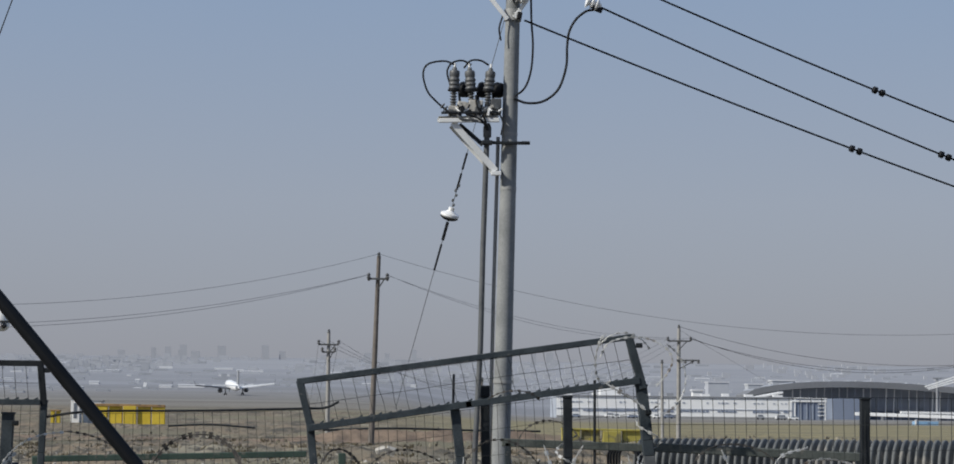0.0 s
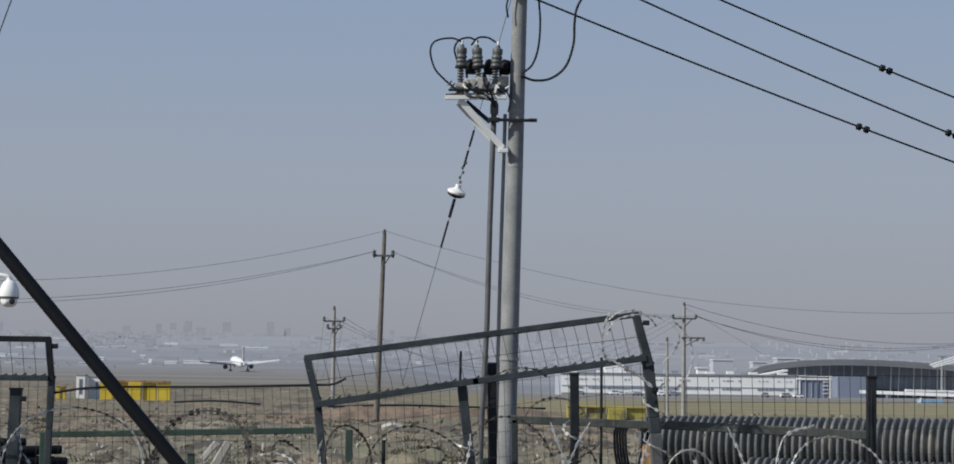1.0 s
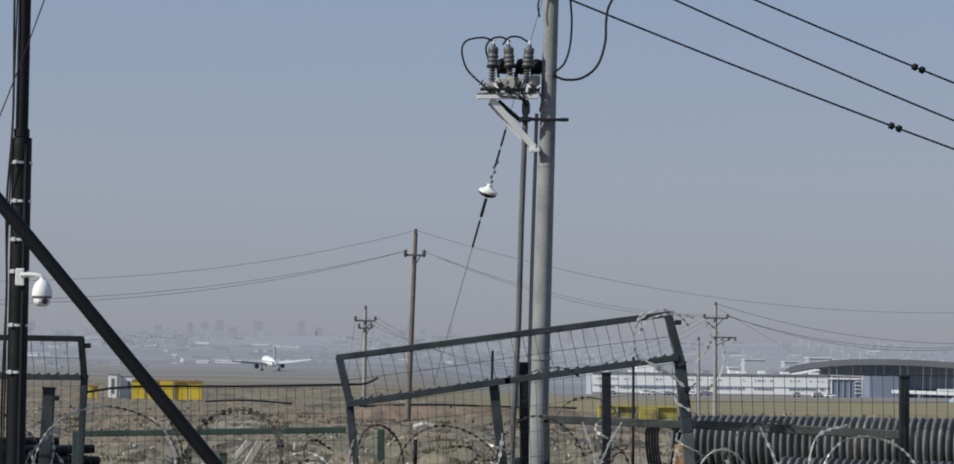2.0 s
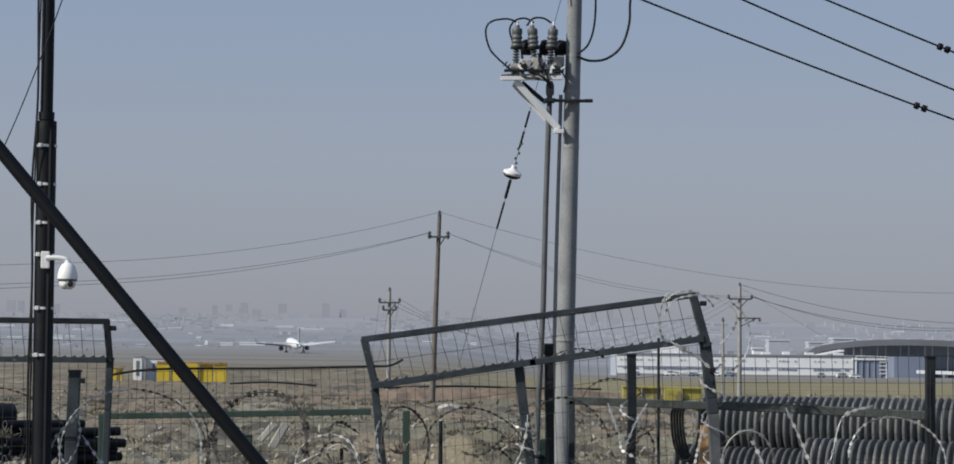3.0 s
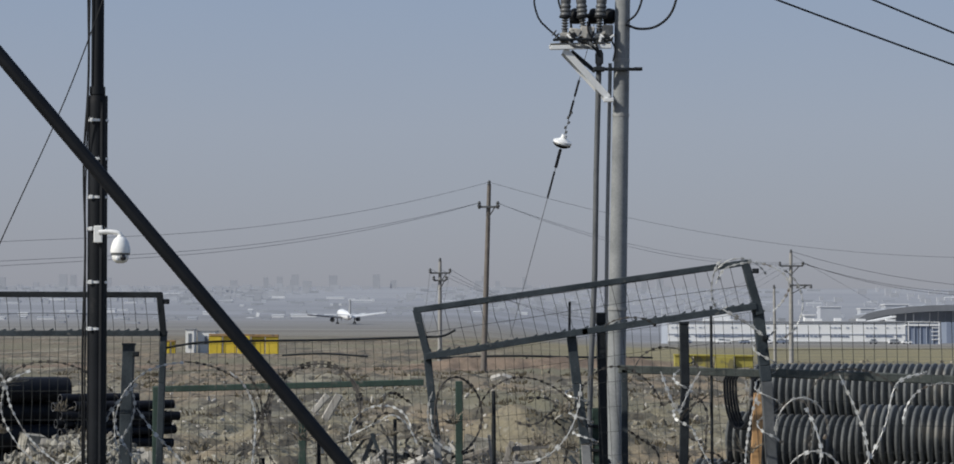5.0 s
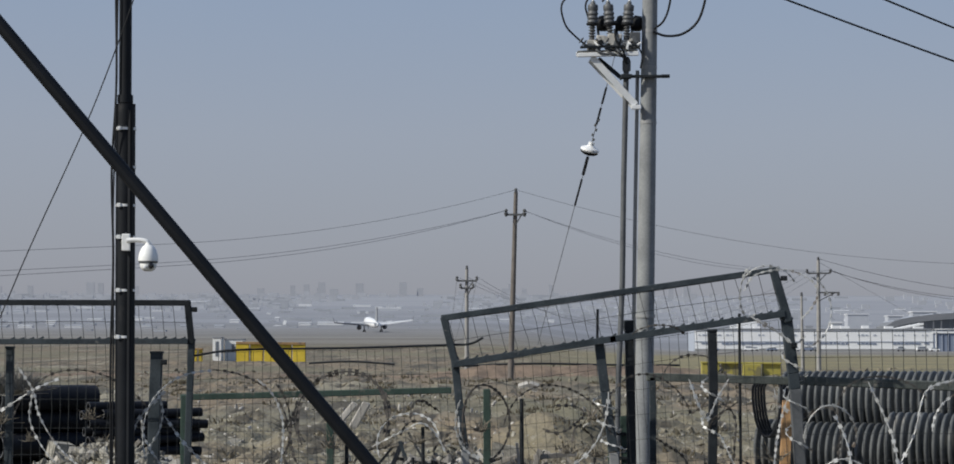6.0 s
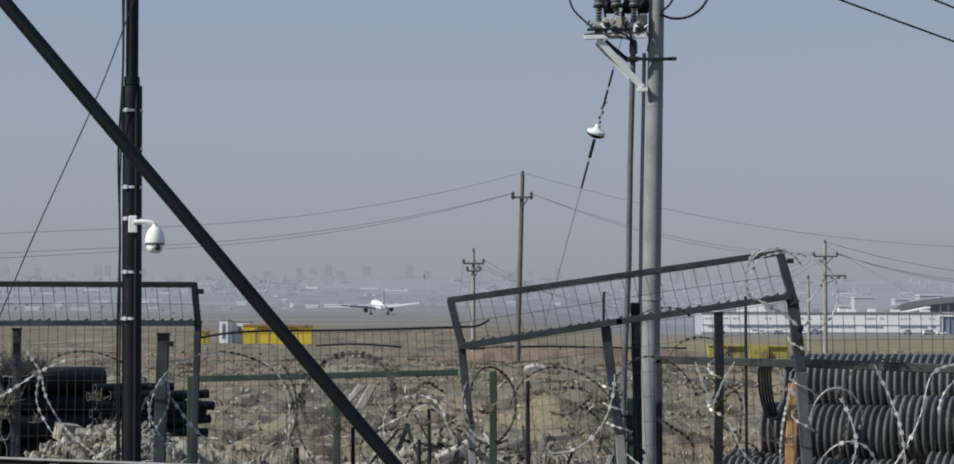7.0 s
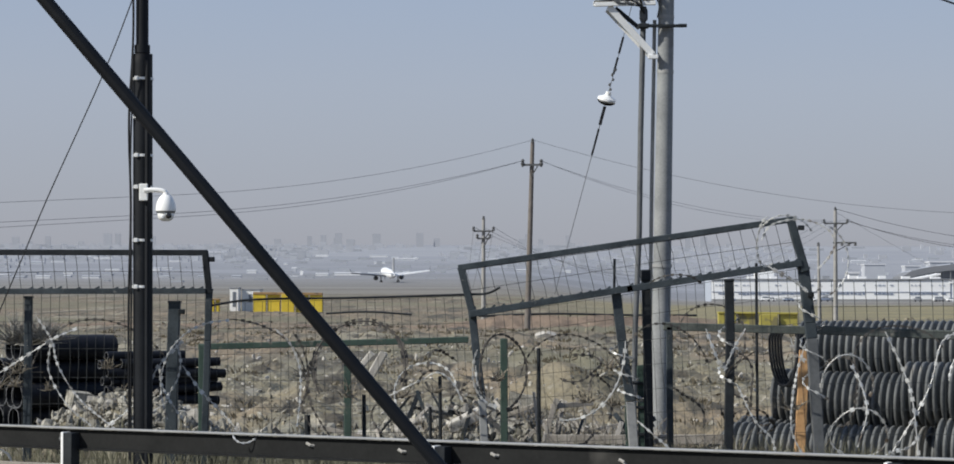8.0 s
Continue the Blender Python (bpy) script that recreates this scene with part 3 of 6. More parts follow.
# ---------------- razor wire ----------------
def razor(pts, label, material, barb=0.048, r=0.0048, seed=3, size=1.0):
    """A strand of razor wire: a core with paired flat blades along it."""
    rnd = random.Random(seed)
    if size > 1.1 and material is M_RAZOR:
        barb, size = 0.075, size * 1.12
    pts = [Vector(p) for p in pts]
    t = thing("razor_wire", pts[len(pts) // 2], label, "razor wire", "razor wire strands")
    part("core", tube(new_bm(), pts, r * 0.8, 5), material, t)
    bm = new_bm()
    gap = 0.0
    for a, b in zip(pts, pts[1:]):
        d = b - a
        gap += d.length
        if gap < barb:
            continue
        gap = 0.0
        d.normalize()
        side = d.cross(Vector((rnd.uniform(-0.5, 0.5), -1, rnd.uniform(-0.5, 0.5)))).normalized()
        nrm = d.cross(side) * 0.0015
        c = a.lerp(b, 0.5)
        l, w = 0.018 * min(size, 1.3), 0.0105 * size * rnd.uniform(0.7, 1.3)
        for s in (1, -1):
            q = [c - d * l * 0.45, c + d * l * 0.45, c + d * l + side * s * w, c - d * l + side * s * w]
            top = [bm.verts.new(p + nrm) for p in q]
            low = [bm.verts.new(p - nrm) for p in q]
            bm.faces.new(top)
            bm.faces.new(low[::-1])
            for k in range(4):
                bm.faces.new((top[k], low[k], low[(k + 1) % 4], top[(k + 1) % 4]))
    o = part("barbed_edge", bm, material, t)
    tagged(o, kind="stuff")
    return t


def ring(c, rx, rz, a0, a1, lean=0.0, n=None, wob=0.012, seed=1):
    """Part of a loop of wire in the plane of the fence; lean shears it in depth."""
    rnd = random.Random(seed)
    n = n or max(12, int(abs(radians(a1 - a0)) * max(rx, rz) / 0.035))
    ph = rnd.uniform(0, 6)
    out = []
    for k in range(n + 1):
        a = radians(a0 + (a1 - a0) * k / n)
        w = 1 + wob * 3 * math.sin(3 * a + ph)
        out.append(Vector((c[0] + rx * w * math.cos(a), c[1] + lean * math.sin(a + ph) * 0.2, c[2] + rz * w * math.sin(a))))
    return out


OLD, NEW = "dull rusted razor wire looped along the fence", "bright galvanised razor wire hanging off the fence"
razor(ring((-2.230, 20.750, 0.802), 0.66, 0.63, 205, 95, 0.6, seed=1), "pale razor wire arching up from the ground", M_RAZOR, seed=1)
razor(ring((-2.230, 20.750, 0.802), 0.62, 0.64, 95, -15, 0.6, seed=1), OLD, M_RAZOR_OLD, seed=2)
razor(ring((-1.102, 20.700, 0.957), 0.41, 0.47, 205, -15, 0.5, seed=2), "thick dark coil of rusted razor wire", M_RAZOR_OLD, 0.036, 0.009, seed=3, size=2.4)
razor(ring((0.167, 20.700, 0.958), 0.21, 0.34, 215, -80, 0.5, seed=4), "thick dark coil of rusted razor wire", M_RAZOR_OLD, 0.05, 0.008, seed=5, size=1.25)
razor(ring((0.145, 20.650, 0.992), 0.24, 0.36, 150, 262, 0.3, seed=5), NEW, M_RAZOR, seed=6)
razor(ring((0.649, 20.700, 1.240), 0.63, 0.70, 0, -88, 0.4, seed=6), NEW, M_RAZOR, 0.055, 0.0065, seed=7, size=1.35)
razor(ring((-3.444, 20.850, 0.797), 0.66, 0.62, 160, 25, 0.4, seed=7), OLD, M_RAZOR_OLD, seed=8)
razor(ring((0.792, 20.900, 0.745), 0.50, 0.55, 160, 10, 0.6, seed=8), OLD, M_RAZOR_OLD, seed=9)
razor(spline([(-3.993, 20.700, 1.453), (-3.855, 20.700, 1.237), (-3.796, 20.680, 1.020), (-3.599, 20.650, 0.724), (-3.265, 20.600, 0.457), (-2.994, 20.600, 0.269)], 8), NEW, M_RAZOR, seed=10)
razor(spline([(-3.870, 20.750, 1.246), (-3.891, 20.750, 0.964), (-3.716, 20.700, 0.668), (-3.498, 20.700, 0.478)], 8), NEW, M_RAZOR, seed=11)
razor(spline([(-4.316, 20.700, 0.954), (-4.045, 20.700, 1.128), (-3.828, 20.700, 1.264), (-3.648, 20.750, 1.345)], 8), NEW, M_RAZOR, seed=12, size=1.2)
razor(spline([(-3.346, 20.600, 0.473), (-3.077, 20.600, 0.700), (-2.879, 20.600, 1.024), (-2.677, 20.620, 1.239)], 8), NEW, M_RAZOR, 0.055, 0.007, seed=13, size=1.4)
razor(ring((3.232, 20.700, 0.874), 0.235, 0.24, 200, -30, 0.4, seed=9), NEW, M_RAZOR, 0.055, 0.007, seed=14, size=1.2)
razor(ring((3.339, 20.700, 0.420), 0.25, 0.22, 250, -70, 0.4, seed=10), NEW, M_RAZOR, 0.055, 0.007, seed=15, size=1.2)
razor(ring((2.690, 20.750, 2.154), 0.26, 0.20, 160, 20, 0.4, seed=11), OLD, M_RAZOR, seed=16)
razor(ring((2.538, 20.750, 2.121), 0.10, 0.22, 95, 300, 0.4, seed=12), NEW, M_RAZOR, seed=17)
razor(ring((3.057, 20.850, 1.960), 0.22, 0.32, 80, -95, 0.4, seed=13), OLD, M_RAZOR, seed=18)
razor(spline([(2.531, 20.700, 1.908), (2.626, 20.680, 1.849), (2.791, 20.700, 1.757), (2.888, 20.700, 1.675)], 8), NEW, M_RAZOR, 0.06, 0.009, seed=19, size=1.5)
razor(spline([(1.977, 20.700, 1.350), (2.056, 20.680, 1.134), (2.139, 20.700, 0.998), (2.232, 20.700, 1.187), (2.335, 20.750, 1.349)], 8), NEW, M_RAZOR, 0.055, 0.0065, seed=20, size=1.3)
razor(spline([(2.247, 20.700, 0.863), (2.406, 20.680, 0.539), (2.560, 20.700, 0.376), (2.597, 20.700, 0.214)], 8), NEW, M_RAZOR, seed=21)
razor(spline([(3.311, 20.600, 0.303), (3.393, 20.600, 0.598), (3.365, 20.650, 0.812), (3.276, 20.700, 1.026)], 8), NEW, M_RAZOR, 0.055, 0.007, seed=22, size=1.4)
razor(spline([(3.575, 20.700, 1.324), (3.736, 20.700, 0.972), (3.807, 20.650, 0.704), (3.849, 20.600, 0.223)], 8), NEW, M_RAZOR, 0.055, 0.0065, seed=23, size=1.3)
razor(spline([(3.570, 20.700, 0.162), (3.806, 20.650, 0.542), (3.979, 20.700, 0.864), (4.099, 20.750, 1.242), (4.381, 20.800, 1.350)], 8), NEW, M_RAZOR, 0.055, 0.0065, seed=24, size=1.3)
razor(ring((4.573, 20.700, 0.811), 0.45, 0.45, 170, -10, 0.5, seed=14), NEW, M_RAZOR, seed=25)
razor(spline([(1.362, 20.750, 0.535), (1.515, 20.700, 0.402), (1.704, 20.700, 0.241), (1.867, 20.700, 0.106)], 8), NEW, M_RAZOR, 0.06, 0.007, seed=26)
razor(spline([(2.871, 20.700, 1.242), (2.778, 20.700, 0.917), (2.727, 20.650, 0.487), (2.834, 20.650, 0.218)], 8), NEW, M_RAZOR, seed=27)
razor(ring((-0.519, 20.800, 0.748), 0.28, 0.30, 200, 20, 0.5, seed=15), OLD, M_RAZOR, seed=28)
razor(spline([(-1.609, 20.800, 1.019), (-1.652, 20.800, 0.747), (-1.549, 20.750, 0.478), (-1.410, 20.700, 0.362)], 8), OLD, M_RAZOR_OLD, seed=29)
razor(ring((1.609, 20.850, 0.965), 0.40, 0.42, 165, 10, 0.5, seed=16), OLD, M_RAZOR_OLD, seed=30)


razor(spline([(-2.895, 20.7, 1.02), (-2.872, 20.68, 0.857), (-2.795, 20.66, 0.706), (-2.67, 20.65, 0.533)], 8), NEW, M_RAZOR, seed=51)
razor(spline([(-2.754, 20.7, 1.237), (-2.705, 20.7, 1.074), (-2.731, 20.7, 0.901), (-2.817, 20.7, 0.749)], 8), OLD, M_RAZOR, seed=52)
razor(spline([(-2.688, 20.7, 1.02), (-2.524, 20.7, 0.793), (-2.361, 20.68, 0.63), (-2.187, 20.65, 0.446)], 8), NEW, M_RAZOR, seed=53, size=1.2)
razor(spline([(-3.196, 20.65, 0.494), (-3.012, 20.68, 0.57), (-2.823, 20.7, 0.695)], 8), NEW, M_RAZOR, seed=54)
razor(spline([(-1.864, 20.7, 1.346), (-1.723, 20.7, 1.205), (-1.641, 20.7, 0.994), (-1.635, 20.68, 0.75), (-1.661, 20.65, 0.479)], 8), NEW, M_RAZOR, seed=55)
razor(spline([(-1.538, 20.75, 1.075), (-1.575, 20.75, 0.885), (-1.537, 20.7, 0.669), (-1.45, 20.7, 0.507), (-1.357, 20.7, 0.372)], 8), OLD, M_RAZOR_OLD, seed=56, size=1.3)
razor(spline([(-0.073, 20.62, 1.022), (-0.062, 20.62, 0.887), (0.003, 20.62, 0.752), (0.106, 20.62, 0.654)], 8), NEW, M_RAZOR, seed=57, size=1.2)
razor(spline([(2.734, 20.7, 1.268), (2.766, 20.7, 1.133), (2.852, 20.7, 1.068)], 8), NEW, M_RAZOR, seed=59, size=1.2)
razor(spline([(3.487, 20.6, 0.15), (3.596, 20.6, 0.258), (3.758, 20.62, 0.296), (3.867, 20.65, 0.404)], 8), NEW, M_RAZOR, seed=60, size=1.3)


razor(spline([(2.48, 20.75, 2.141), (2.573, 20.75, 2.278), (2.831, 20.75, 2.328), (3.061, 20.75, 2.247), (3.137, 20.75, 2.122), (3.082, 20.75, 1.991), (2.988, 20.75, 1.887)], 8), "loose pale razor wire arching over the sprung panel", M_RAZOR, seed=62)


def wrapped(a, b, r, turns, seed):
    """A strand wound loosely round a post."""
    rnd = random.Random(seed)
    a, b = Vector(a), Vector(b)
    n = int(turns * 18)
    pts = []
    for k in range(n + 1):
        q = 2 * math.pi * turns * k / n
        pts.append(a.lerp(b, k / n) + Vector((r * math.cos(q), r * math.sin(q), 0)) * (1 + 0.3 * rnd.random()))
    razor(pts, "razor wire wound round a bent fence post", M_RAZOR, 0.05, 0.005, seed, 1.1)


wrapped((1.227, 21.050, 1.234), (1.348, 21.050, 0.618), 0.085, 3.5, 41)
wrapped((2.944, 21.020, 1.731), (2.995, 21.020, 0.687), 0.10, 3.0, 42)
wrapped((2.202, 20.880, 1.457), (2.195, 20.880, 0.801), 0.085, 2.0, 43)
razor(ring((2.041, 20.800, 1.239), 0.30, 0.34, 170, -60, 0.5, seed=31), OLD, M_RAZOR_OLD, seed=44)
razor(ring((3.718, 20.750, 1.025), 0.42, 0.36, 190, 20, 0.5, seed=32), OLD, M_RAZOR_OLD, seed=45)
razor(spline([(-0.843, 20.750, 0.749), (-0.571, 20.720, 0.886), (-0.408, 20.700, 0.958), (-0.272, 20.700, 0.860), (-0.191, 20.700, 0.698)], 8), OLD, M_RAZOR, seed=48)
razor(ring((1.723, 20.900, 1.730), 0.24, 0.10, 170, 10, 0.5, seed=33), OLD, M_RAZOR_OLD, seed=49)
razor(ring((-1.773, 20.800, 0.964), 0.20, 0.36, 70, -70, 0.5, seed=34), OLD, M_RAZOR_OLD, seed=50)


# loose rusty ends snarled low along the fence
rnd = random.Random(64)
for k in range(16):
    c = (rnd.uniform(-0.9, 3.2), rnd.uniform(20.7, 21.3), rnd.uniform(0.35, 1.05))
    a0 = rnd.uniform(0, 360)
    razor(ring(c, rnd.uniform(0.10, 0.32), rnd.uniform(0.08, 0.30), a0, a0 + rnd.uniform(90, 220), 0.8, wob=0.05, seed=100 + k), "dark rusty end of razor wire snarled at the fence foot", M_RAZOR_OLD, 0.05, 0.006, 100 + k, 1.2)


# ---------------- roadside rail ----------------
def rail():
    t = thing("steel_guard_rail", (0, 17.2, 0), "dark steel guard rail on short posts along the road", "guard rail")
    a, b = Vector((-5.6, 20.45, 0.545)), Vector((4.6, 14.85, 0.545))
    d = (b - a).normalized()
    part("web", beam(new_bm(), a - Vector((0, 0, 0.088)), b - Vector((0, 0, 0.088)), 0.012, 0.15, 0, (0, 0, 1)), M_RAILBODY, t)
    part("top_flange", beam(new_bm(), a, b, 0.085, 0.016, 0.004, (0, 0, 1)), M_CONDUIT_L, t, "pale upper edge")
    part("bottom_flange", beam(new_bm(), a - Vector((0, 0, 0.172)), b - Vector((0, 0, 0.172)), 0.08, 0.014, 0, (0, 0, 1)), M_RAILBODY, t)
    front = Vector((d.y, -d.x, 0))
    for k in (0.212, 0.516, 0.82):
        p = a.lerp(b, k) + front * 0.06 + d * 0.075
        part("post", beam(new_bm(), p + Vector((0, 0, -0.035)), Vector((p.x, p.y, -0.1)), 0.11, 0.09, 0.004, d), M_DARKBAR, t, "dark grey post")
        q = p - d * 0.056 + front * 0.004
        part("flange", beam(new_bm(), q + Vector((0, 0, -0.03)), Vector((q.x, q.y, -0.1)), 0.10, 0.028, 0.003, d), M_GALV, t, "pale edge of the post")
        for s in (-0.07, 0.10):
            c = a.lerp(b, k) + front * 0.012 + d * s + Vector((0, 0, -0.09))
            part("bolt", turned(new_bm(), ((0.016, 0), (0.016, 0.012), (0.008, 0.016)), Matrix.Translation(c) @ front.to_track_quat("Z", "Y").to_matrix().to_4x4(), 8), M_CONDUIT, t)
    for x0, z0, lean in ((-1.34, 0.475, 25), (-0.61, 0.452, 38), (0.094, 0.450, 35), (1.02, 0.44, -70)):
        u = (x0 - a.x) / (b.x - a.x)
        c = a.lerp(b, u) + front * 0.012
        part("bent_tie", tube(new_bm(), [Vector((c.x - 0.03, c.y, z0 + 0.02)), Vector((c.x, c.y - 0.012, z0 + 0.004)), Vector((c.x + 0.03, c.y - 0.004, z0 - 0.012 + 0.0004 * lean))], 0.013, 6), M_CAST, t, "pale bent wire tie")
    low = Vector((0, 0, -0.33))
    part("lower_bar", beam(new_bm(), a + low, b + low, 0.05, 0.06, 0.004, (0, 0, 1)), M_GREYWOOD, t, "rusty brown lower bar")


rail()
razor(ring((-1.88, 18.35, 0.555), 0.10, 0.075, 190, 350, 0.1, seed=21), "short end of razor wire snagged on the rail", M_GALV, 0.03, 0.005, seed=33, size=0.6)

razor(spline([(-4.30, 19.75, 0.30), (-4.12, 19.70, 0.335), (-4.04, 19.70, 0.30), (-4.00, 19.72, 0.22)], 8), "bright galvanised razor wire hanging under the rail", M_GALV, 0.03, 0.011, seed=34, size=0.9)

# sheathed stay beside the road, close to the camera
stay = thing("stay_cable", (1.19, 3.0, 0.0), "black sheathed stay cable running up at a slant", "stay cable")
part("sheath", tube(new_bm(), [(1.233, 3.0, -0.05), (0.0007, 3.0, 1.4), (-1.3601, 3.0, 3.0), (-3.061, 3.0, 5.0)], 0.0088, 12), M_BLACK, stay)
part("anchor", turned(new_bm(), ((0.06, -0.1), (0.06, 0.03), (0.02, 0.06)), Matrix.Translation((1.18, 3.0, 0)), 12), M_GALV, stay)


# ---------------- camera pole ----------------
def camera_pole():
    x, y = -3.02, 20.5
    t = thing("camera_pole", (x, y, 0), "black weathered steel pole with cables strapped to it", "pole")
    part("lower_shaft", tube(new_bm(), [(x + 0.015, y, -0.1), (x - 0.005, y, 3.78)], 0.086, 18), M_BLACK, t, "", True)
    part("upper_shaft", tube(new_bm(), [(x - 0.01, y, 3.78), (x - 0.02, y, 6.4)], 0.056, 16), M_BLACK, t, "", True)
    part("collar", tube(new_bm(), [(x - 0.01, y, 3.79), (x - 0.01, y, 3.86)], 0.070, 16), M_BLACK, t, "", True)
    part("side_conduit", tube(new_bm(), [(x + 0.062, y - 0.075, -0.1), (x + 0.05, y - 0.075, 3.72)], 0.026, 8), M_BLACK, t, "", True)
    part("cable", tube(new_bm(), spline([(x - 0.10, y - 0.03, 0.0), (x - 0.115, y - 0.03, 1.5), (x - 0.10, y - 0.03, 2.4), (x - 0.12, y - 0.03, 3.2), (x - 0.085, y - 0.03, 4.0), (x - 0.10, y - 0.03, 5.2), (x - 0.06, y, 6.3)], 8), 0.011, 6), M_RUBBER, t)
    part("cable", tube(new_bm(), spline([(x - 0.085, y - 0.06, 0.0), (x - 0.09, y - 0.06, 1.9), (x - 0.10, y - 0.06, 2.8), (x - 0.085, y - 0.06, 3.6), (x - 0.07, y - 0.06, 5.0), (x - 0.05, y, 6.3)], 8), 0.008, 6), M_RUBBER, t)
    for z in (1.72, 2.13, 2.60, 2.88, 3.22, 3.56):
        part("strap", tube(new_bm(), [(x + 0.0, y, z - 0.011), (x - 0.0, y, z + 0.011)], 0.0905, 18), M_GALV, t, "pale metal strap", True)
        part("buckle", box(new_bm(), (x - 0.045, y - 0.088, z), (0.035, 0.02, 0.035), (0, 0, 0), 0.004), M_GALV, t)
    part("side_arm", tube(new_bm(), [(x - 0.02, y, 5.52), (-2.653, 20.300, 5.523)], 0.02, 8), M_BLACK, t)
    w = thing("slack_wire", (-4.853, 20.300, 0.059), "thin black wire slung from the pole to the ground", "wire")
    part("strand", tube(new_bm(), spline([(-2.653, 20.300, 5.523), (-2.843, 20.300, 4.959), (-3.054, 20.300, 4.337), (-3.34, 20.300, 3.587), (-3.825, 20.300, 2.496), (-4.135, 20.300, 1.750), (-4.853, 20.300, 0.059)], 6), 0.006, 6), M_RUBBER, w)
    c = thing("security_camera", (-2.785, 20.360, 2.385), "white dome security camera on a curved arm", "camera")
    part("bracket", box(new_bm(), (-2.995, 20.380, 2.550), (0.075, 0.03, 0.15), (0, 0, 0), 0.008), M_WHITE, c)
    part("arm", tube(new_bm(), spline([(-2.985, 20.370, 2.565), (-2.915, 20.365, 2.570), (-2.845, 20.360, 2.565), (-2.805, 20.360, 2.550), (-2.795, 20.360, 2.515)], 6), 0.022, 10), M_WHITE, c, "", True)
    m = Matrix.Translation((-2.795, 20.360, 2.295))
    part("housing", turned(new_bm(), ((0.082, 0.085), (0.088, 0.09), (0.088, 0.115), (0.082, 0.15), (0.068, 0.19), (0.048, 0.22), (0.03, 0.232), (0.026, 0.25)), m, 22), M_WHITE, c, "", True)
    part("collar", turned(new_bm(), ((0.07, 0.07), (0.084, 0.075), (0.084, 0.088), (0.07, 0.09)), m, 22), M_INSUL, c, "grey seam ring", True)
    part("ball", turned(new_bm(), ((0.03, 0.0), (0.055, 0.012), (0.07, 0.035), (0.074, 0.06), (0.072, 0.075)), m, 22), M_WHITE, c, "", True)
    part("lens", turned(new_bm(), ((0.024, 0), (0.026, 0.02), (0.018, 0.026)), Matrix.Translation((-2.760, 20.305, 2.340)) @ pose(0, 0, 0, 90, 0, 0), 14), M_LENS, c, "dark glass lens", True)
    part("lamp_window", turned(new_bm(), ((0.014, 0), (0.015, 0.014), (0.01, 0.018)), Matrix.Translation((-2.815, 20.297, 2.330)) @ pose(0, 0, 0, 90, 0, 0), 12), M_GALV, c)


camera_pole()


# ---------------- concrete power pole ----------------
PY = 27.7
POLE = lambda z: Vector((2.078 + 0.0175 * z, PY, z))


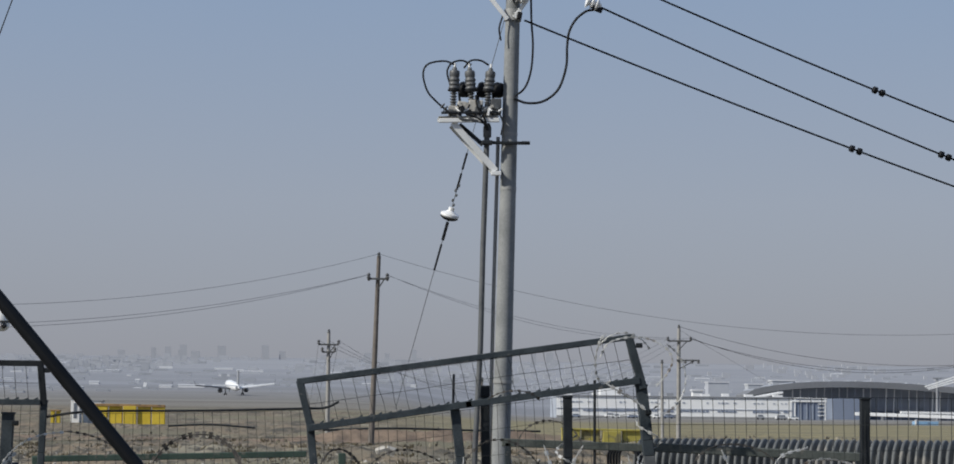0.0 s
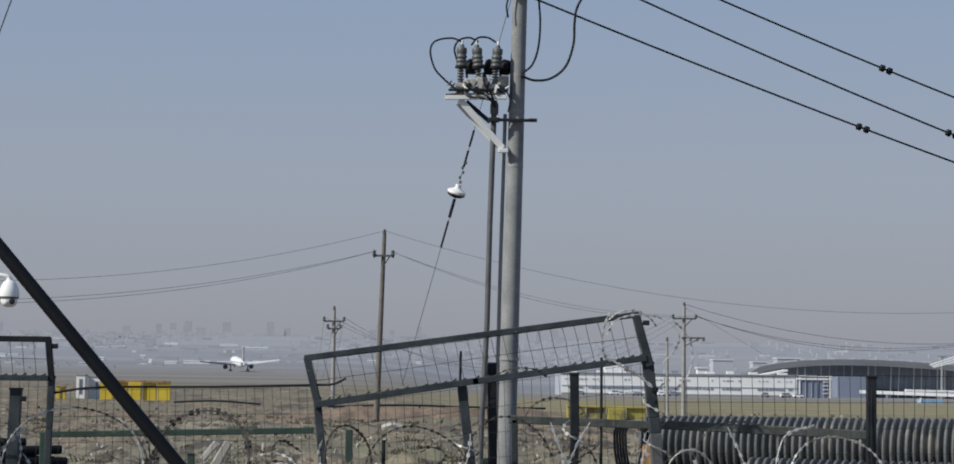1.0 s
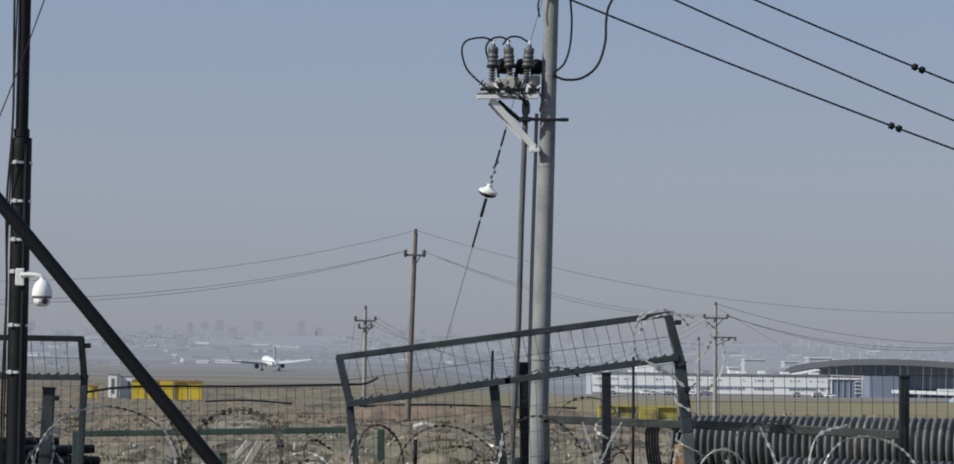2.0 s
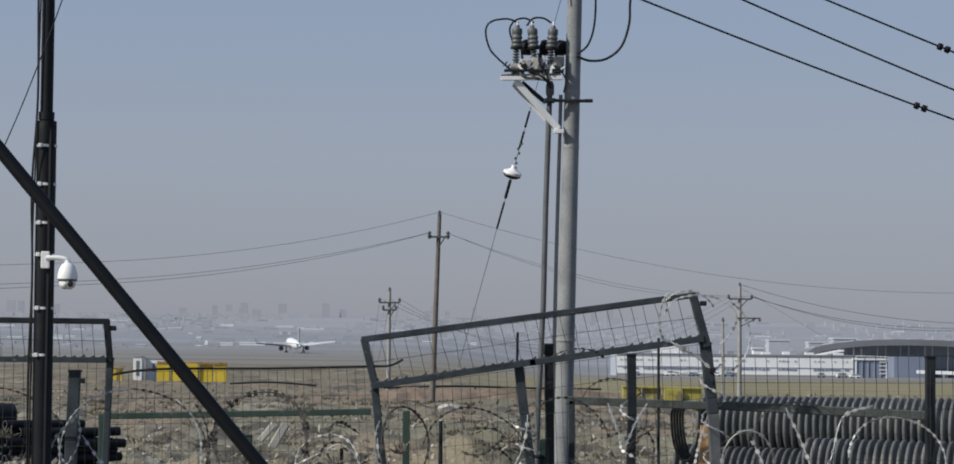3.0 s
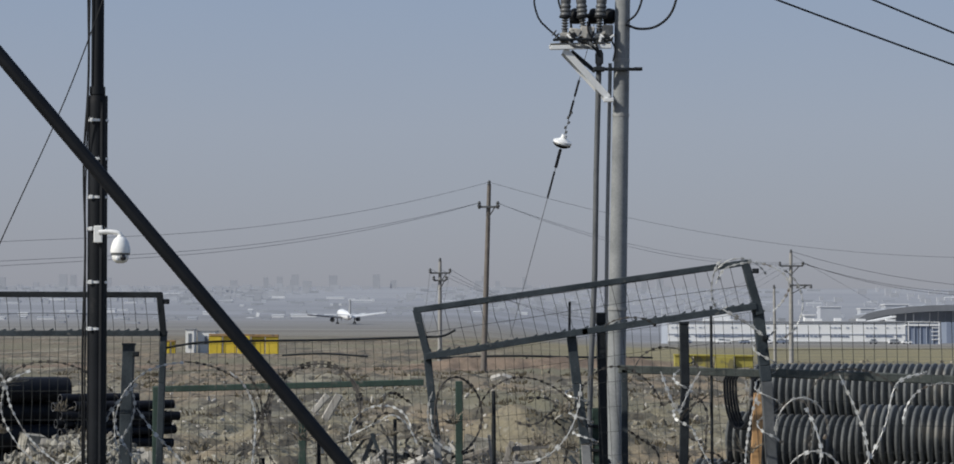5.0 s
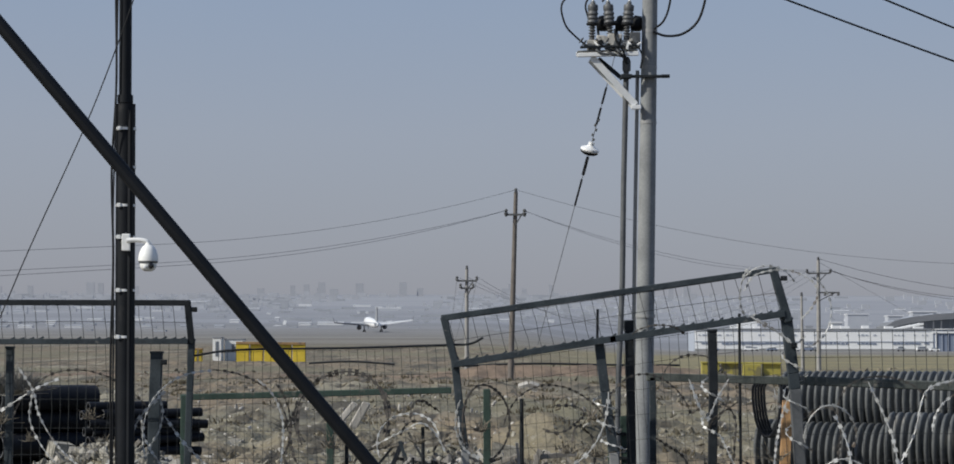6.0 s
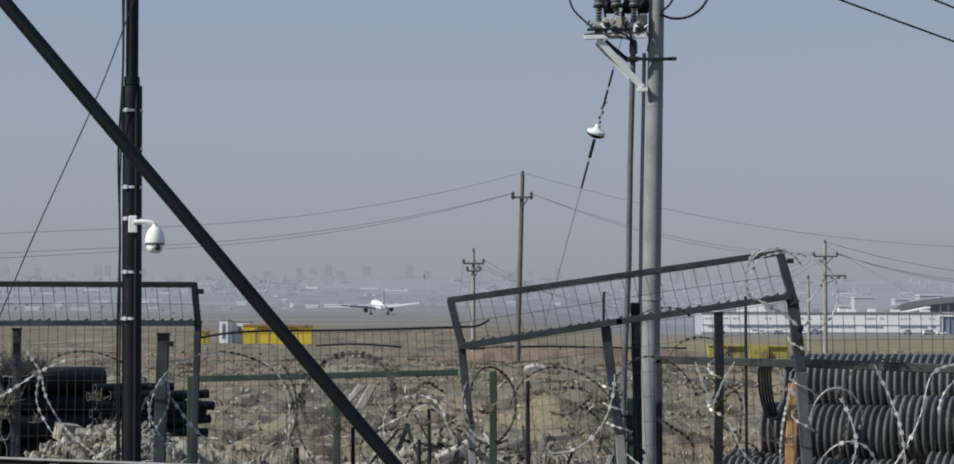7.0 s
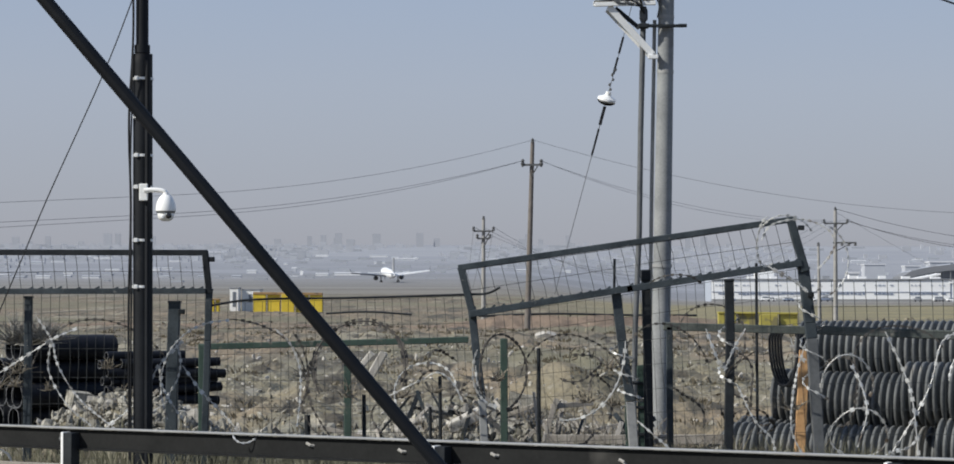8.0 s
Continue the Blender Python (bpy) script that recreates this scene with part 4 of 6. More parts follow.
def power_pole():
    t = thing("power_pole", (2.06, PY, 0), "tapered grey concrete power pole with steel fittings", "power pole")
    part("shaft", tube(new_bm(), [POLE(z) for z in (-0.2, 1, 2, 3, 4, 5, 6, 7.05)], 0.116, 24, 0.085), M_CONC, t, "", True)
    for z, r in ((2.0, 0.124), (4.32, 0.107), (4.98, 0.103), (5.42, 0.100), (6.43, 0.097)):
        part("band", tube(new_bm(), [POLE(z - 0.02), POLE(z + 0.02)], r - 0.006, 20), M_CONDUIT_L, t, "thin steel band", True)
    # conduits, clamp
    a = lambda z: Vector((1.77 + 0.024 * z, PY - 0.02 - 0.02 * max(0, z - 3), z))
    b = lambda z: Vector((1.937 + 0.019 * z, PY + 0.05, z))
    part("conduit", tube(new_bm(), [a(0), a(1.2) + Vector((-0.01, 0, 0)), a(2.4) + Vector((0.012, 0, 0)), a(3.6), a(4.6), a(5.05)], 0.034, 12), M_CONDUIT, t, "dark grey cable conduit", True)
    part("conduit", tube(new_bm(), [b(0), b(1.5) + Vector((0.008, 0, 0)), b(3), b(4.4), b(4.95)], 0.023, 12), M_CONDUIT_L, t, "pale grey cable conduit", True)
    for z in (4.86,):
        part("clamp", box(new_bm(), (2.10, PY - 0.13, z), (0.54, 0.05, 0.035), (0, 0, 0), 0.005), M_DARKBAR, t, "dark steel clamp bar")
        part("clamp_jaw", box(new_bm(), (1.885, PY - 0.11, z), (0.13, 0.13, 0.05), (0, 0, 0), 0.008), M_DARKBAR, t)
        part("clamp_bolt", tube(new_bm(), [(2.30, PY - 0.16, z), (2.40, PY - 0.16, z)], 0.022, 8), M_DARKBAR, t)
    # shelf with struts
    for dy in (-0.17, 0.14):
        up = 0.045 if dy > 0 else 0.0
        part("shelf_bar", beam(new_bm(), (1.30, PY + dy, 5.11 + up), (2.03, PY + dy, 5.13 + up), 0.05, 0.05, 0.005), M_GALV, t, "pale galvanised angle")
        part("strut", beam(new_bm(), (1.47, PY + dy * 0.9, 5.09), (1.995, PY + dy * 0.7, 4.52), 0.08, 0.012, 0.003), M_GALV, t, "pale galvanised strut")
        part("strut_edge", beam(new_bm(), (1.50, PY + dy * 0.9 + 0.03, 5.10), (2.02, PY + dy * 0.7 + 0.03, 4.53), 0.012, 0.06, 0.003), M_GALV, t)
    part("shelf_plate", box(new_bm(), (1.66, PY - 0.02, 5.165), (0.72, 0.32, 0.012), (0, -1.3, 0), 0.003), M_CONDUIT_L, t)
    part("shelf_rail", beam(new_bm(), (1.33, PY - 0.20, 5.20), (2.01, PY - 0.20, 5.22), 0.03, 0.03, 0.004), M_DARKBAR, t)
    part("foot_plate", box(new_bm(), (2.0, PY - 0.13, 4.49), (0.12, 0.06, 0.05), (0, 0, 0), 0.006), M_GALV, t)
    # switch units with sheds
    for k, x in enumerate((1.475, 1.70, 1.885)):
        z0 = 5.30
        m = Matrix.Translation((x, PY - 0.10, z0)) @ pose(0, 0, 0, 0, (2, -4, 5)[k], 0)
        prof = [(0.03, -0.02), (0.034, 0.03)]
        for j in range(4):
            prof += [(0.024, 0.035 + j * 0.034), (0.045, 0.045 + j * 0.034), (0.042, 0.052 + j * 0.034), (0.024, 0.060 + j * 0.034)]
        prof += [(0.045, 0.178), (0.062, 0.190)]
        for j in range(3):
            prof += [(0.058, 0.20 + j * 0.05), (0.066, 0.208 + j * 0.05), (0.066, 0.226 + j * 0.05), (0.057, 0.236 + j * 0.05)]
        prof += [(0.055, 0.35), (0.062, 0.362), (0.062, 0.41), (0.055, 0.425), (0.030, 0.435), (0.028, 0.455), (0.016, 0.47)]
        unit = part("insulator", turned(new_bm(), prof, m, 16), M_INSUL, t, "dark ribbed insulator", True)
        part("terminal", tube(new_bm(), [m @ Vector((0, 0, 0.46)), m @ Vector((0, 0, 0.515))], 0.014, 8), M_GALV, unit)
        part("collar_ring", turned(new_bm(), ((0.064, 0.176), (0.074, 0.180), (0.074, 0.196), (0.064, 0.2)), m, 16), M_RUBBER, unit)
        part("base_block", box(new_bm(), (x, PY - 0.08, 5.235), (0.11, 0.16, 0.12), (0, 0, 0), 0.01), M_CAST, t)
        part("saddle", box(new_bm(), (x + 0.085, PY + 0.0, 5.27), (0.05, 0.12, 0.16), (0, 0, 8 * k), 0.01), M_CONDUIT_L, t)
        # lying bell on a thin stalk behind each unit
        m2 = Matrix.Translation((x + 0.02, PY + 0.10, 5.54)) @ pose(0, 0, 0, 0, 96, 0)
        part("rear_insulator", turned(new_bm(), ((0.02, 0), (0.024, 0.05), (0.080, 0.065), (0.098, 0.10), (0.092, 0.17), (0.055, 0.205), (0.0, 0.21)), m2, 14), M_RUBBER, t, "black bell insulator", True)
        part("stalk", tube(new_bm(), [(x + 0.085, PY + 0.08, 5.20), (x + 0.09, PY + 0.08, 5.36), (x + 0.075, PY + 0.09, 5.54)], 0.016, 7), M_DARKBAR, t)
    for x4, w4, h4 in ((1.745, 0.17, 0.13), (1.575, 0.10, 0.09)):
        part("terminal_box", box(new_bm(), (x4, PY - 0.15, 5.30), (w4, 0.10, h4), (0, 3, 0), 0.012), M_CAST, t, "dusty pale steel box")
    r3 = random.Random(4)
    for k in range(14):
        x3 = 1.40 + 0.045 * k
        part("fitting", box(new_bm(), (x3, PY - 0.19 + r3.uniform(-0.02, 0.04), 5.225 + r3.uniform(-0.02, 0.07)), (r3.uniform(0.02, 0.06), 0.03, r3.uniform(0.03, 0.09)), (0, r3.uniform(-40, 40), 0), 0.004), r3.choice((M_CAST, M_GALV, M_CONDUIT, M_RUBBER)), t)
    for k in range(3):
        part("link", tube(new_bm(), spline([(1.50 + 0.2 * k, PY - 0.17, 5.27), (1.57 + 0.2 * k, PY - 0.20, 5.21), (1.66 + 0.2 * k, PY - 0.19, 5.26)], 5), 0.012, 6), M_GALV, t)
    part("junction_box", box(new_bm(), (1.99, PY - 0.06, 5.30), (0.13, 0.15, 0.19), (0, 0, 0), 0.012), M_INSUL, t, "grey junction box")
    # bent leads over the units
    lead = lambda p, r=0.0115: part("lead", tube(new_bm(), spline(p, 9), r, 8), M_RUBBER, t, "bent black lead", True)
    f = PY - 0.10
    lead([(1.49, f, 5.80), (1.36, f, 5.84), (1.17, f, 5.80), (1.11, f, 5.68), (1.16, f, 5.48), (1.26, f, 5.36), (1.40, f, 5.24)])
    lead([(1.69, f, 5.80), (1.58, f, 5.85), (1.46, f, 5.82), (1.40, f, 5.72), (1.43, f, 5.58), (1.50, f, 5.40)])
    lead([(1.90, f, 5.80), (1.80, f, 5.855), (1.68, f, 5.85), (1.60, f, 5.76)])
    lead([(1.74, f - 0.1, 5.42), (1.76, f - 0.12, 5.28), (1.84, f - 0.12, 5.15), (1.90, f - 0.08, 5.0)], 0.012)
    lead([(1.52, f - 0.1, 5.30), (1.62, f - 0.12, 5.20), (1.80, f - 0.12, 5.12), (1.89, f - 0.08, 5.0)], 0.010)
    for k, x5 in enumerate((1.50, 1.62, 1.74)):
        part("lead", tube(new_bm(), spline([(x5, f - 0.08, 5.22), (x5 + 0.08, f - 0.10, 5.13 - 0.01 * k), (1.84 + 0.012 * k, f - 0.04, 5.10), (1.89, f + 0.03, 5.02)], 7), 0.017, 7), M_CONDUIT, t, "grey sheathed lead", True)
    part("terminal_sleeve", turned(new_bm(), ((0.045, 0.0), (0.05, 0.02), (0.05, 0.12), (0.03, 0.17)), Matrix.Translation((1.892, PY - 0.065, 4.93)), 12), M_INSUL, t, "dark cable sleeve", True)
    part("strut", beam(new_bm(), (1.56, PY + 0.02, 5.09), (1.84, PY - 0.06, 4.84), 0.05, 0.03, 0.003), M_DARKBAR, t, "dark inner strut")
    lead([(2.02, f, 5.24), (2.07, f - 0.08, 5.10), (2.05, f - 0.08, 4.95)], 0.010)
    for k in range(4):
        p = Vector((1.34 + k * 0.035, f - 0.03, 5.30 - k * 0.032))
        part("lead_sleeve", turned(new_bm(), ((0.022, 0), (0.050, 0.010), (0.022, 0.022)), Matrix.Translation(p) @ pose(0, 0, 0, 0, 130, 0), 10), M_INSUL, t)
    # loops right of the pole
    lead([(2.22, f, 5.43), (2.34, f, 5.54), (2.41, f, 5.75), (2.43, f, 6.05), (2.41, f, 6.35), (2.40, f, 6.7)], 0.013)
    lead([(2.21, f, 5.40), (2.37, f, 5.35), (2.57, f, 5.38), (2.745, f, 5.53), (2.835, f, 5.80), (2.845, f, 6.05), (2.87, f, 6.23), (2.95, f, 6.38), (3.07, f, 6.48), (3.16, f, 6.50)], 0.015)
    lead([(2.07, f - 0.02, 6.43), (2.02, f - 0.02, 6.25), (2.04, f - 0.02, 6.1)], 0.011)
    # head: crossarm, braces, strain insulators
    part("crossarm", beam(new_bm(), (1.35, PY - 0.12, 6.86), (3.15, PY - 0.12, 6.90), 0.075, 0.06, 0.005), M_GALV, t, "pale galvanised crossarm")
    part("brace", beam(new_bm(), (2.12, PY - 0.13, 6.36), (1.72, PY - 0.13, 6.84), 0.05, 0.02, 0.003), M_GALV, t)
    part("brace", beam(new_bm(), (2.20, PY - 0.13, 6.38), (2.52, PY - 0.13, 6.84), 0.05, 0.02, 0.003), M_GALV, t)
    part("collar", tube(new_bm(), [POLE(6.36), POLE(6.50)], 0.106, 18), M_CONDUIT_L, t, "", True)
    for k, (x, z) in enumerate(((2.16, 6.66), (3.06, 6.60))):
        m = Matrix.Translation((x, PY - 0.16, z)) @ pose(0, 0, 0, 0, 110, 0)
        prof = []
        for j in range(3):
            prof += [(0.03, j * 0.06), (0.085, 0.02 + j * 0.06), (0.06, 0.035 + j * 0.06)]
        part("strain_insulator", turned(new_bm(), prof + [(0.02, 0.2)], m, 16), M_PORC, t, "white porcelain strain insulator", True)
    part("dead_end_clamp", box(new_bm(), (3.20, PY - 0.16, 6.50), (0.13, 0.06, 0.06), (0, 20, 0), 0.012), M_RUBBER, t)
    part("dead_end_clamp", box(new_bm(), (2.26, PY - 0.16, 6.40), (0.06, 0.06, 0.09), (0, 10, 0), 0.012), M_RUBBER, t)


power_pole()

# guy with white bell insulator
guy = thing("guy_wire", (0.62, 28.95, 0), "grey guy wire with a white bell insulator and wrapped grips", "guy wire")
g0, g1 = Vector((2.140, 27.720, 6.559)), Vector((0.868, 29.000, 1.662))
G = lambda u: g0.lerp(g1, u)
part("wire", tube(new_bm(), [G(0), G(0.66), G(1)], 0.0045, 6), M_LINE, guy)
part("grip", tube(new_bm(), [G(0.36), G(0.38), G(0.40)], 0.014, 7), M_RUBBER, guy, "dark wrapped grip")
part("grip", tube(new_bm(), [G(0.41), G(0.43), G(0.45)], 0.014, 7), M_RUBBER, guy, "dark wrapped grip")
part("grip", tube(new_bm(), [G(0.53), G(0.575)], 0.020, 7), M_RUBBER, guy, "dark wrapped grip")
part("grip", tube(new_bm(), [G(0.585), G(0.65)], 0.013, 7), M_RUBBER, guy, "dark wrapped grip")
mi = Matrix.Translation(G(0.507)) @ (g0 - g1).to_track_quat("Z", "Y").to_matrix().to_4x4()
part("bell", turned(new_bm(), ((0.03, -0.06), (0.10, -0.055), (0.118, -0.035), (0.112, -0.01), (0.06, 0.012), (0.035, 0.03), (0.035, 0.07)), mi, 20), M_PORC, guy, "white porcelain bell", True)
# black disc added to draw the shading beneath the brim
part("shade_disc", turned(new_bm(), ((0.03, -0.10), (0.075, -0.088), (0.108, -0.066), (0.112, -0.058), (0.03, -0.056)), mi, 20), M_RUBBER, guy, "black disc painting the shade under the bell", True)
for k in range(5):
    part("clip", box(new_bm(), G(0.44 + 0.012 * k) + Vector((0.012 * (-1) ** k, 0, 0)), (0.03, 0.03, 0.035), (0, 20, 0), 0.006), M_INSUL, guy)


# three service lines running off to the right
def line(name, pts, r, label, group, mark=None):
    t = thing(name, pts[len(pts) // 2], label, "cable", group)
    part("conductor", tube(new_bm(), pts, r, 6), M_RUBBER if r > 0.0115 else M_LINE, t)
    if mark:
        for u in mark:
            i = min(len(pts) - 2, int(u * (len(pts) - 1)))
            p = pts[i].lerp(pts[i + 1], u * (len(pts) - 1) - i)
            d = (pts[i + 1] - pts[i]).normalized()
            for s in (-0.06, 0.045):
                part("clamp", turned(new_bm(), ((0.02, -0.035), (0.042, -0.025), (0.045, 0.025), (0.02, 0.035)), Matrix.Translation(p + d * s) @ d.to_track_quat("Z", "Y").to_matrix().to_4x4(), 10), M_RUBBER, t, "black line clamp")
    return t


L1 = bow((2.324, 27.600, 6.356), (7.845, 28.600, 4.531), 0.03)
L2 = bow((3.253, 27.600, 6.532), (7.847, 28.600, 4.869), 0.03)
L3 = bow((3.962, 27.800, 6.702), (7.904, 28.800, 5.374), 0.02)
for pts, u in ((L1, 0.765), (L2, 0.975), (L3, 0.74)):
    d = (pts[-1] - pts[-2])
    ext = pts + [pts[-1] + d * 8 * k for k in range(1, 6)]
    n, m = len(pts) - 1, len(ext) - 1
    # clamps sit on the first stretch
    line("power_line", ext, 0.012, "black insulated power line sloping off the pole", "service lines", (u * n / m,))


# ---------------- far poles and their lines ----------------
def far_pole(name, x, y, top, lean, r, material, label, arms):
    z0 = height(x, y)
    t = thing(name, (x, y, z0), label, "power pole", "far power poles")
    f = lambda z: Vector((x + lean * (z - top), y, z))
    part("shaft", tube(new_bm(), [f(z0 - 1), f((z0 + top) / 2), f(top)], r, 10, r * 0.62), material, t, "", True)
    for z, l, rt, shift in arms:
        mid = f(z) + Vector((shift, -0.15, 0))
        part("crossarm", beam(new_bm(), mid + Vector((-l, 0, 0)), mid + Vector((l, 0, 0)), 0.10, 0.10), M_INSUL, t)
        part("brace", beam(new_bm(), mid + Vector((l * 0.7, 0, 0)), f(z - 0.55) + Vector((0, -0.12, 0)), 0.06, 0.05), M_INSUL, t)
        for s in (-1, 1) if not shift else (-0.2, 0.4, 1):
            part("insulator", turned(new_bm(), ((0.05, -0.12 if rt else 0), (0.11, 0.05), (0.06, 0.12), (0.10, 0.18), (0.04, 0.27)), Matrix.Translation(mid + Vector((s * l, 0, 0.02 if not shift else -0.2))), 10), M_INSUL, t, "dark pin insulator")
    part("top_pin", turned(new_bm(), ((0.05, -0.1), (0.10, 0.05), (0.06, 0.1), (0.09, 0.16), (0.03, 0.24)), Matrix.Translation(f(top)), 10), M_INSUL, t)
    return f


fp = far_pole("power_pole", 2.22, 115.0, 9.25, 0.028, 0.16, M_FARPOLE, "thin weathered brown power pole standing in the field", ((8.15, 0.46, 1, 0),))
mp = far_pole("power_pole", -0.27, 139.8, 6.25, 0.0, 0.15, M_FARCONC, "short pale concrete power pole with a crossarm", ((5.55, 0.60, 0, 0), (5.1, 0.38, 0, 0)))
hp = far_pole("power_pole", 22.5, 150.0, 7.2, 0.0, 0.17, M_FARCONC, "pale concrete power pole with two crossarms and stays", ((6.35, 0.75, 0, 0), (5.1, 0.72, 0, 0.55)))
far_pole("power_pole", 21.4, 150.0, 4.9, -0.01, 0.12, M_FARCONC, "short pale concrete pole beside the taller one", ())
far_pole("power_pole", 9.6, 149.0, 3.6, 0.02, 0.09, M_FARPOLE, "short thin weathered pole in the field", ())

FAR = "thin grey power line sagging between far poles"
A = fp(9.4)
line("power_line", bow(A, (-13.719, 100.000, 5.991), 0.5) + [Vector((-28.827, 90.000, 4.84))], 0.009, FAR, "far lines")
line("power_line", bow(A, (32.030, 118.000, 5.883), 1.25) + [Vector((58.502, 124.000, 6.047))], 0.009, FAR, "far lines")
for s in (-0.46, 0.46):
    B = fp(8.35) + Vector((s, -0.15, 0))
    line("power_line", bow(B, (-13.180, 100.000, 5.061), 0.45) + [Vector((-28.788, 90.000, 3.72))] if s < 0 else bow(B + Vector((-0.95, 0, 0)), (-13.184, 100.000, 5.217), 0.4) + [Vector((-28.799, 90.000, 4.00))], 0.0095, FAR, "far lines")
    line("power_line", bow(B if s > 0 else B + Vector((0.95, 0.1, -0.02)), hp(6.55) + Vector((s * 1.6, -0.15, 0)), 0.9 + 0.35 * s), 0.0095, FAR, "far lines")
for k, (dz, sag) in enumerate(((0.0, 1.0), (-0.75, 1.5), (-0.8, 1.3), (-2.0, 0.3))):
    e2 = hp(7.3 + dz) + Vector((0.75 if k in (1, 2) else 0, -0.15, 0))
    if k == 3:
        line("stay_wire", [hp(7.1), Vector((28.657, 150.000, 3.583))], 0.009, "thin stay wire from the far pole to the ground", "far lines")
    elif k == 0:
        line("power_line", bow(e2, (42.790, 150.000, 5.141), sag), 0.012, FAR, "far lines")
    else:
        line("power_line", bow(e2, (43.605, 150.000, 5.430), sag) + [Vector((62.524, 150.000, 10.503))], 0.0125, FAR, "far lines")
for k, dx in enumerate((-0.6, 0.0, 0.6)):
    line("power_line", bow(mp(5.8) + Vector((dx, 0, 0)), hp(6.5) + Vector((-0.7 + k * 0.5, 0, 0)), 3.0 + 0.3 * k), 0.0095, FAR, "far lines")
    line("power_line", bow(mp(5.75) + Vector((dx, 0, 0)), (-2.2 + 0.5 * k, 190.0, 1.8), 1.2), 0.0095, FAR, "far lines")


# ---------------- stacked pipes ----------------
def corrugated_pipe(name, x0, x1, r, seed):
    """A ribbed plastic pipe along x: round-topped ribs with narrow grooves, hollow ends."""
    bm = new_bm()
    pitch, seg = 0.083, 24
    prof = [(r * 0.66, x0), (r * 0.76, x0)]
    x = x0
    while x < x1:
        prof += [(r * 0.76, x + 0.003), (r * 0.94, x + 0.006), (r * 0.985, x + 0.013), (r, x + 0.027), (r * 0.985, x + 0.041), (r * 0.94, x + 0.048), (r * 0.76, x + 0.052), (r * 0.76, x + 0.081)]
        x += pitch
    prof += [(r * 0.76, x), (r * 0.66, x)]
    rings = [[bm.verts.new((px, q * math.cos(2 * math.pi * k / seg), q * math.sin(2 * math.pi * k / seg))) for k in range(seg)] for q, px in prof]
    rings.append([bm.verts.new((x0, r * 0.66 * math.cos(2 * math.pi * k / seg), r * 0.66 * math.sin(2 * math.pi * k / seg))) for k in range(seg)])
    for a, b in zip(rings, rings[1:]):
        for k in range(seg):
            bm.faces.new((a[k], a[(k + 1) % seg], b[(k + 1) % seg], b[k]))
    me = bpy.data.meshes.new(name)
    bm.to_mesh(me)
    bm.free()
    me.materials.append(M_CORR)
    me.shade_smooth()
    return me


ribbed = corrugated_pipe("corrugated_pipe", 0.0, 5.9, 0.34, 1)
rnd = random.Random(5)
YAW = -25.0
for k, (x, back, z) in enumerate(((2.70, 0.0, -0.08), (3.0, 0.72, -0.08), (3.0, 1.44, -0.08), (3.56, 0.40, 0.48), (3.35, 1.10, 0.48), (3.58, 0.80, 1.03), (4.45, -0.52, 0.62), (4.75, -0.70, 0.05))):
    o = new("corrugated_pipe", ribbed)
    s = math.sin(radians(YAW))
    o.matrix_basis = pose(x, 25.6 + back + s * (x - 3.0), z, rnd.uniform(0, 360), rnd.uniform(-0.4, 0.4), YAW + rnd.uniform(-1.5, 1.5))
    tagged(o, "dark grey corrugated plastic drain pipe lying in a stack", "pipe", "stack of corrugated pipes")


hose = thing("hose_coil", (3.146, 24.600, 0.652), "black hose hanging in loose loops beside the pipes", "hose")
for k in range(5):
    c = Vector((3.166, 24.600, 1.167)) + Vector((0.035 * k, 0.04 * k, 0.0))
    part("loop", tube(new_bm(), [c + Vector((0.15 * math.cos(a), 0.03 * math.sin(2 * a), 0.02 + (0.50 if math.sin(a) < 0 else 0.12) * math.sin(a))) for a in (2 * math.pi * q / 28 for q in range(29))], 0.014, 6), M_RUBBER, hose, "", True)


def plain_pipe(length, r, wall):
    bm = new_bm()
    prof = [(r - wall, 0), (r, 0), (r, length), (r - wall, length), (r - wall, 0.0)]
    seg = 20
    rings = [[bm.verts.new((px, q * math.cos(2 * math.pi * k / seg), q * math.sin(2 * math.pi * k / seg))) for k in range(seg)] for q, px in prof]
    for a, b in zip(rings, rings[1:]):
        for k in range(seg):
            bm.faces.new((a[k], a[(k + 1) % seg], b[(k + 1) % seg], b[k]))
    me = bpy.data.meshes.new("plastic_pipe")
    bm.to_mesh(me)
    bm.free()
    me.materials.append(M_PIPE)
    me.materials.append(M_LITRIM)
    # only the end ring towards the sun takes the lit colour
    for k in range(seg):
        me.polygons[k].material_index = 1
    me.shade_smooth()
    me.set_sharp_from_angle(angle=radians(40))
    return me


big, small = plain_pipe(1.08, 0.128, 0.014), plain_pipe(0.86, 0.046, 0.009)
LBL = "black smooth plastic pipe stacked behind the fence"
AX = radians(36)
for row, (z, n) in enumerate(((0.13, 4), (0.375, 4), (0.62, 3), (0.865, 3), (1.105, 2))):
    for k in range(n):
        lat = 0.262 * (k + 0.5 * (row % 2))
        o = new("plastic_pipe", big)
        o.matrix_basis = pose(-4.74 - lat * math.sin(AX) + 0.05 * math.sin(row * 3 + k), 23.6 + lat * math.cos(AX), z, 0, 0, 36 + 1.5 * math.sin(k * 2.0 + row))
        tagged(o, LBL, "pipe", "stack of black pipes")
rnd = random.Random(8)
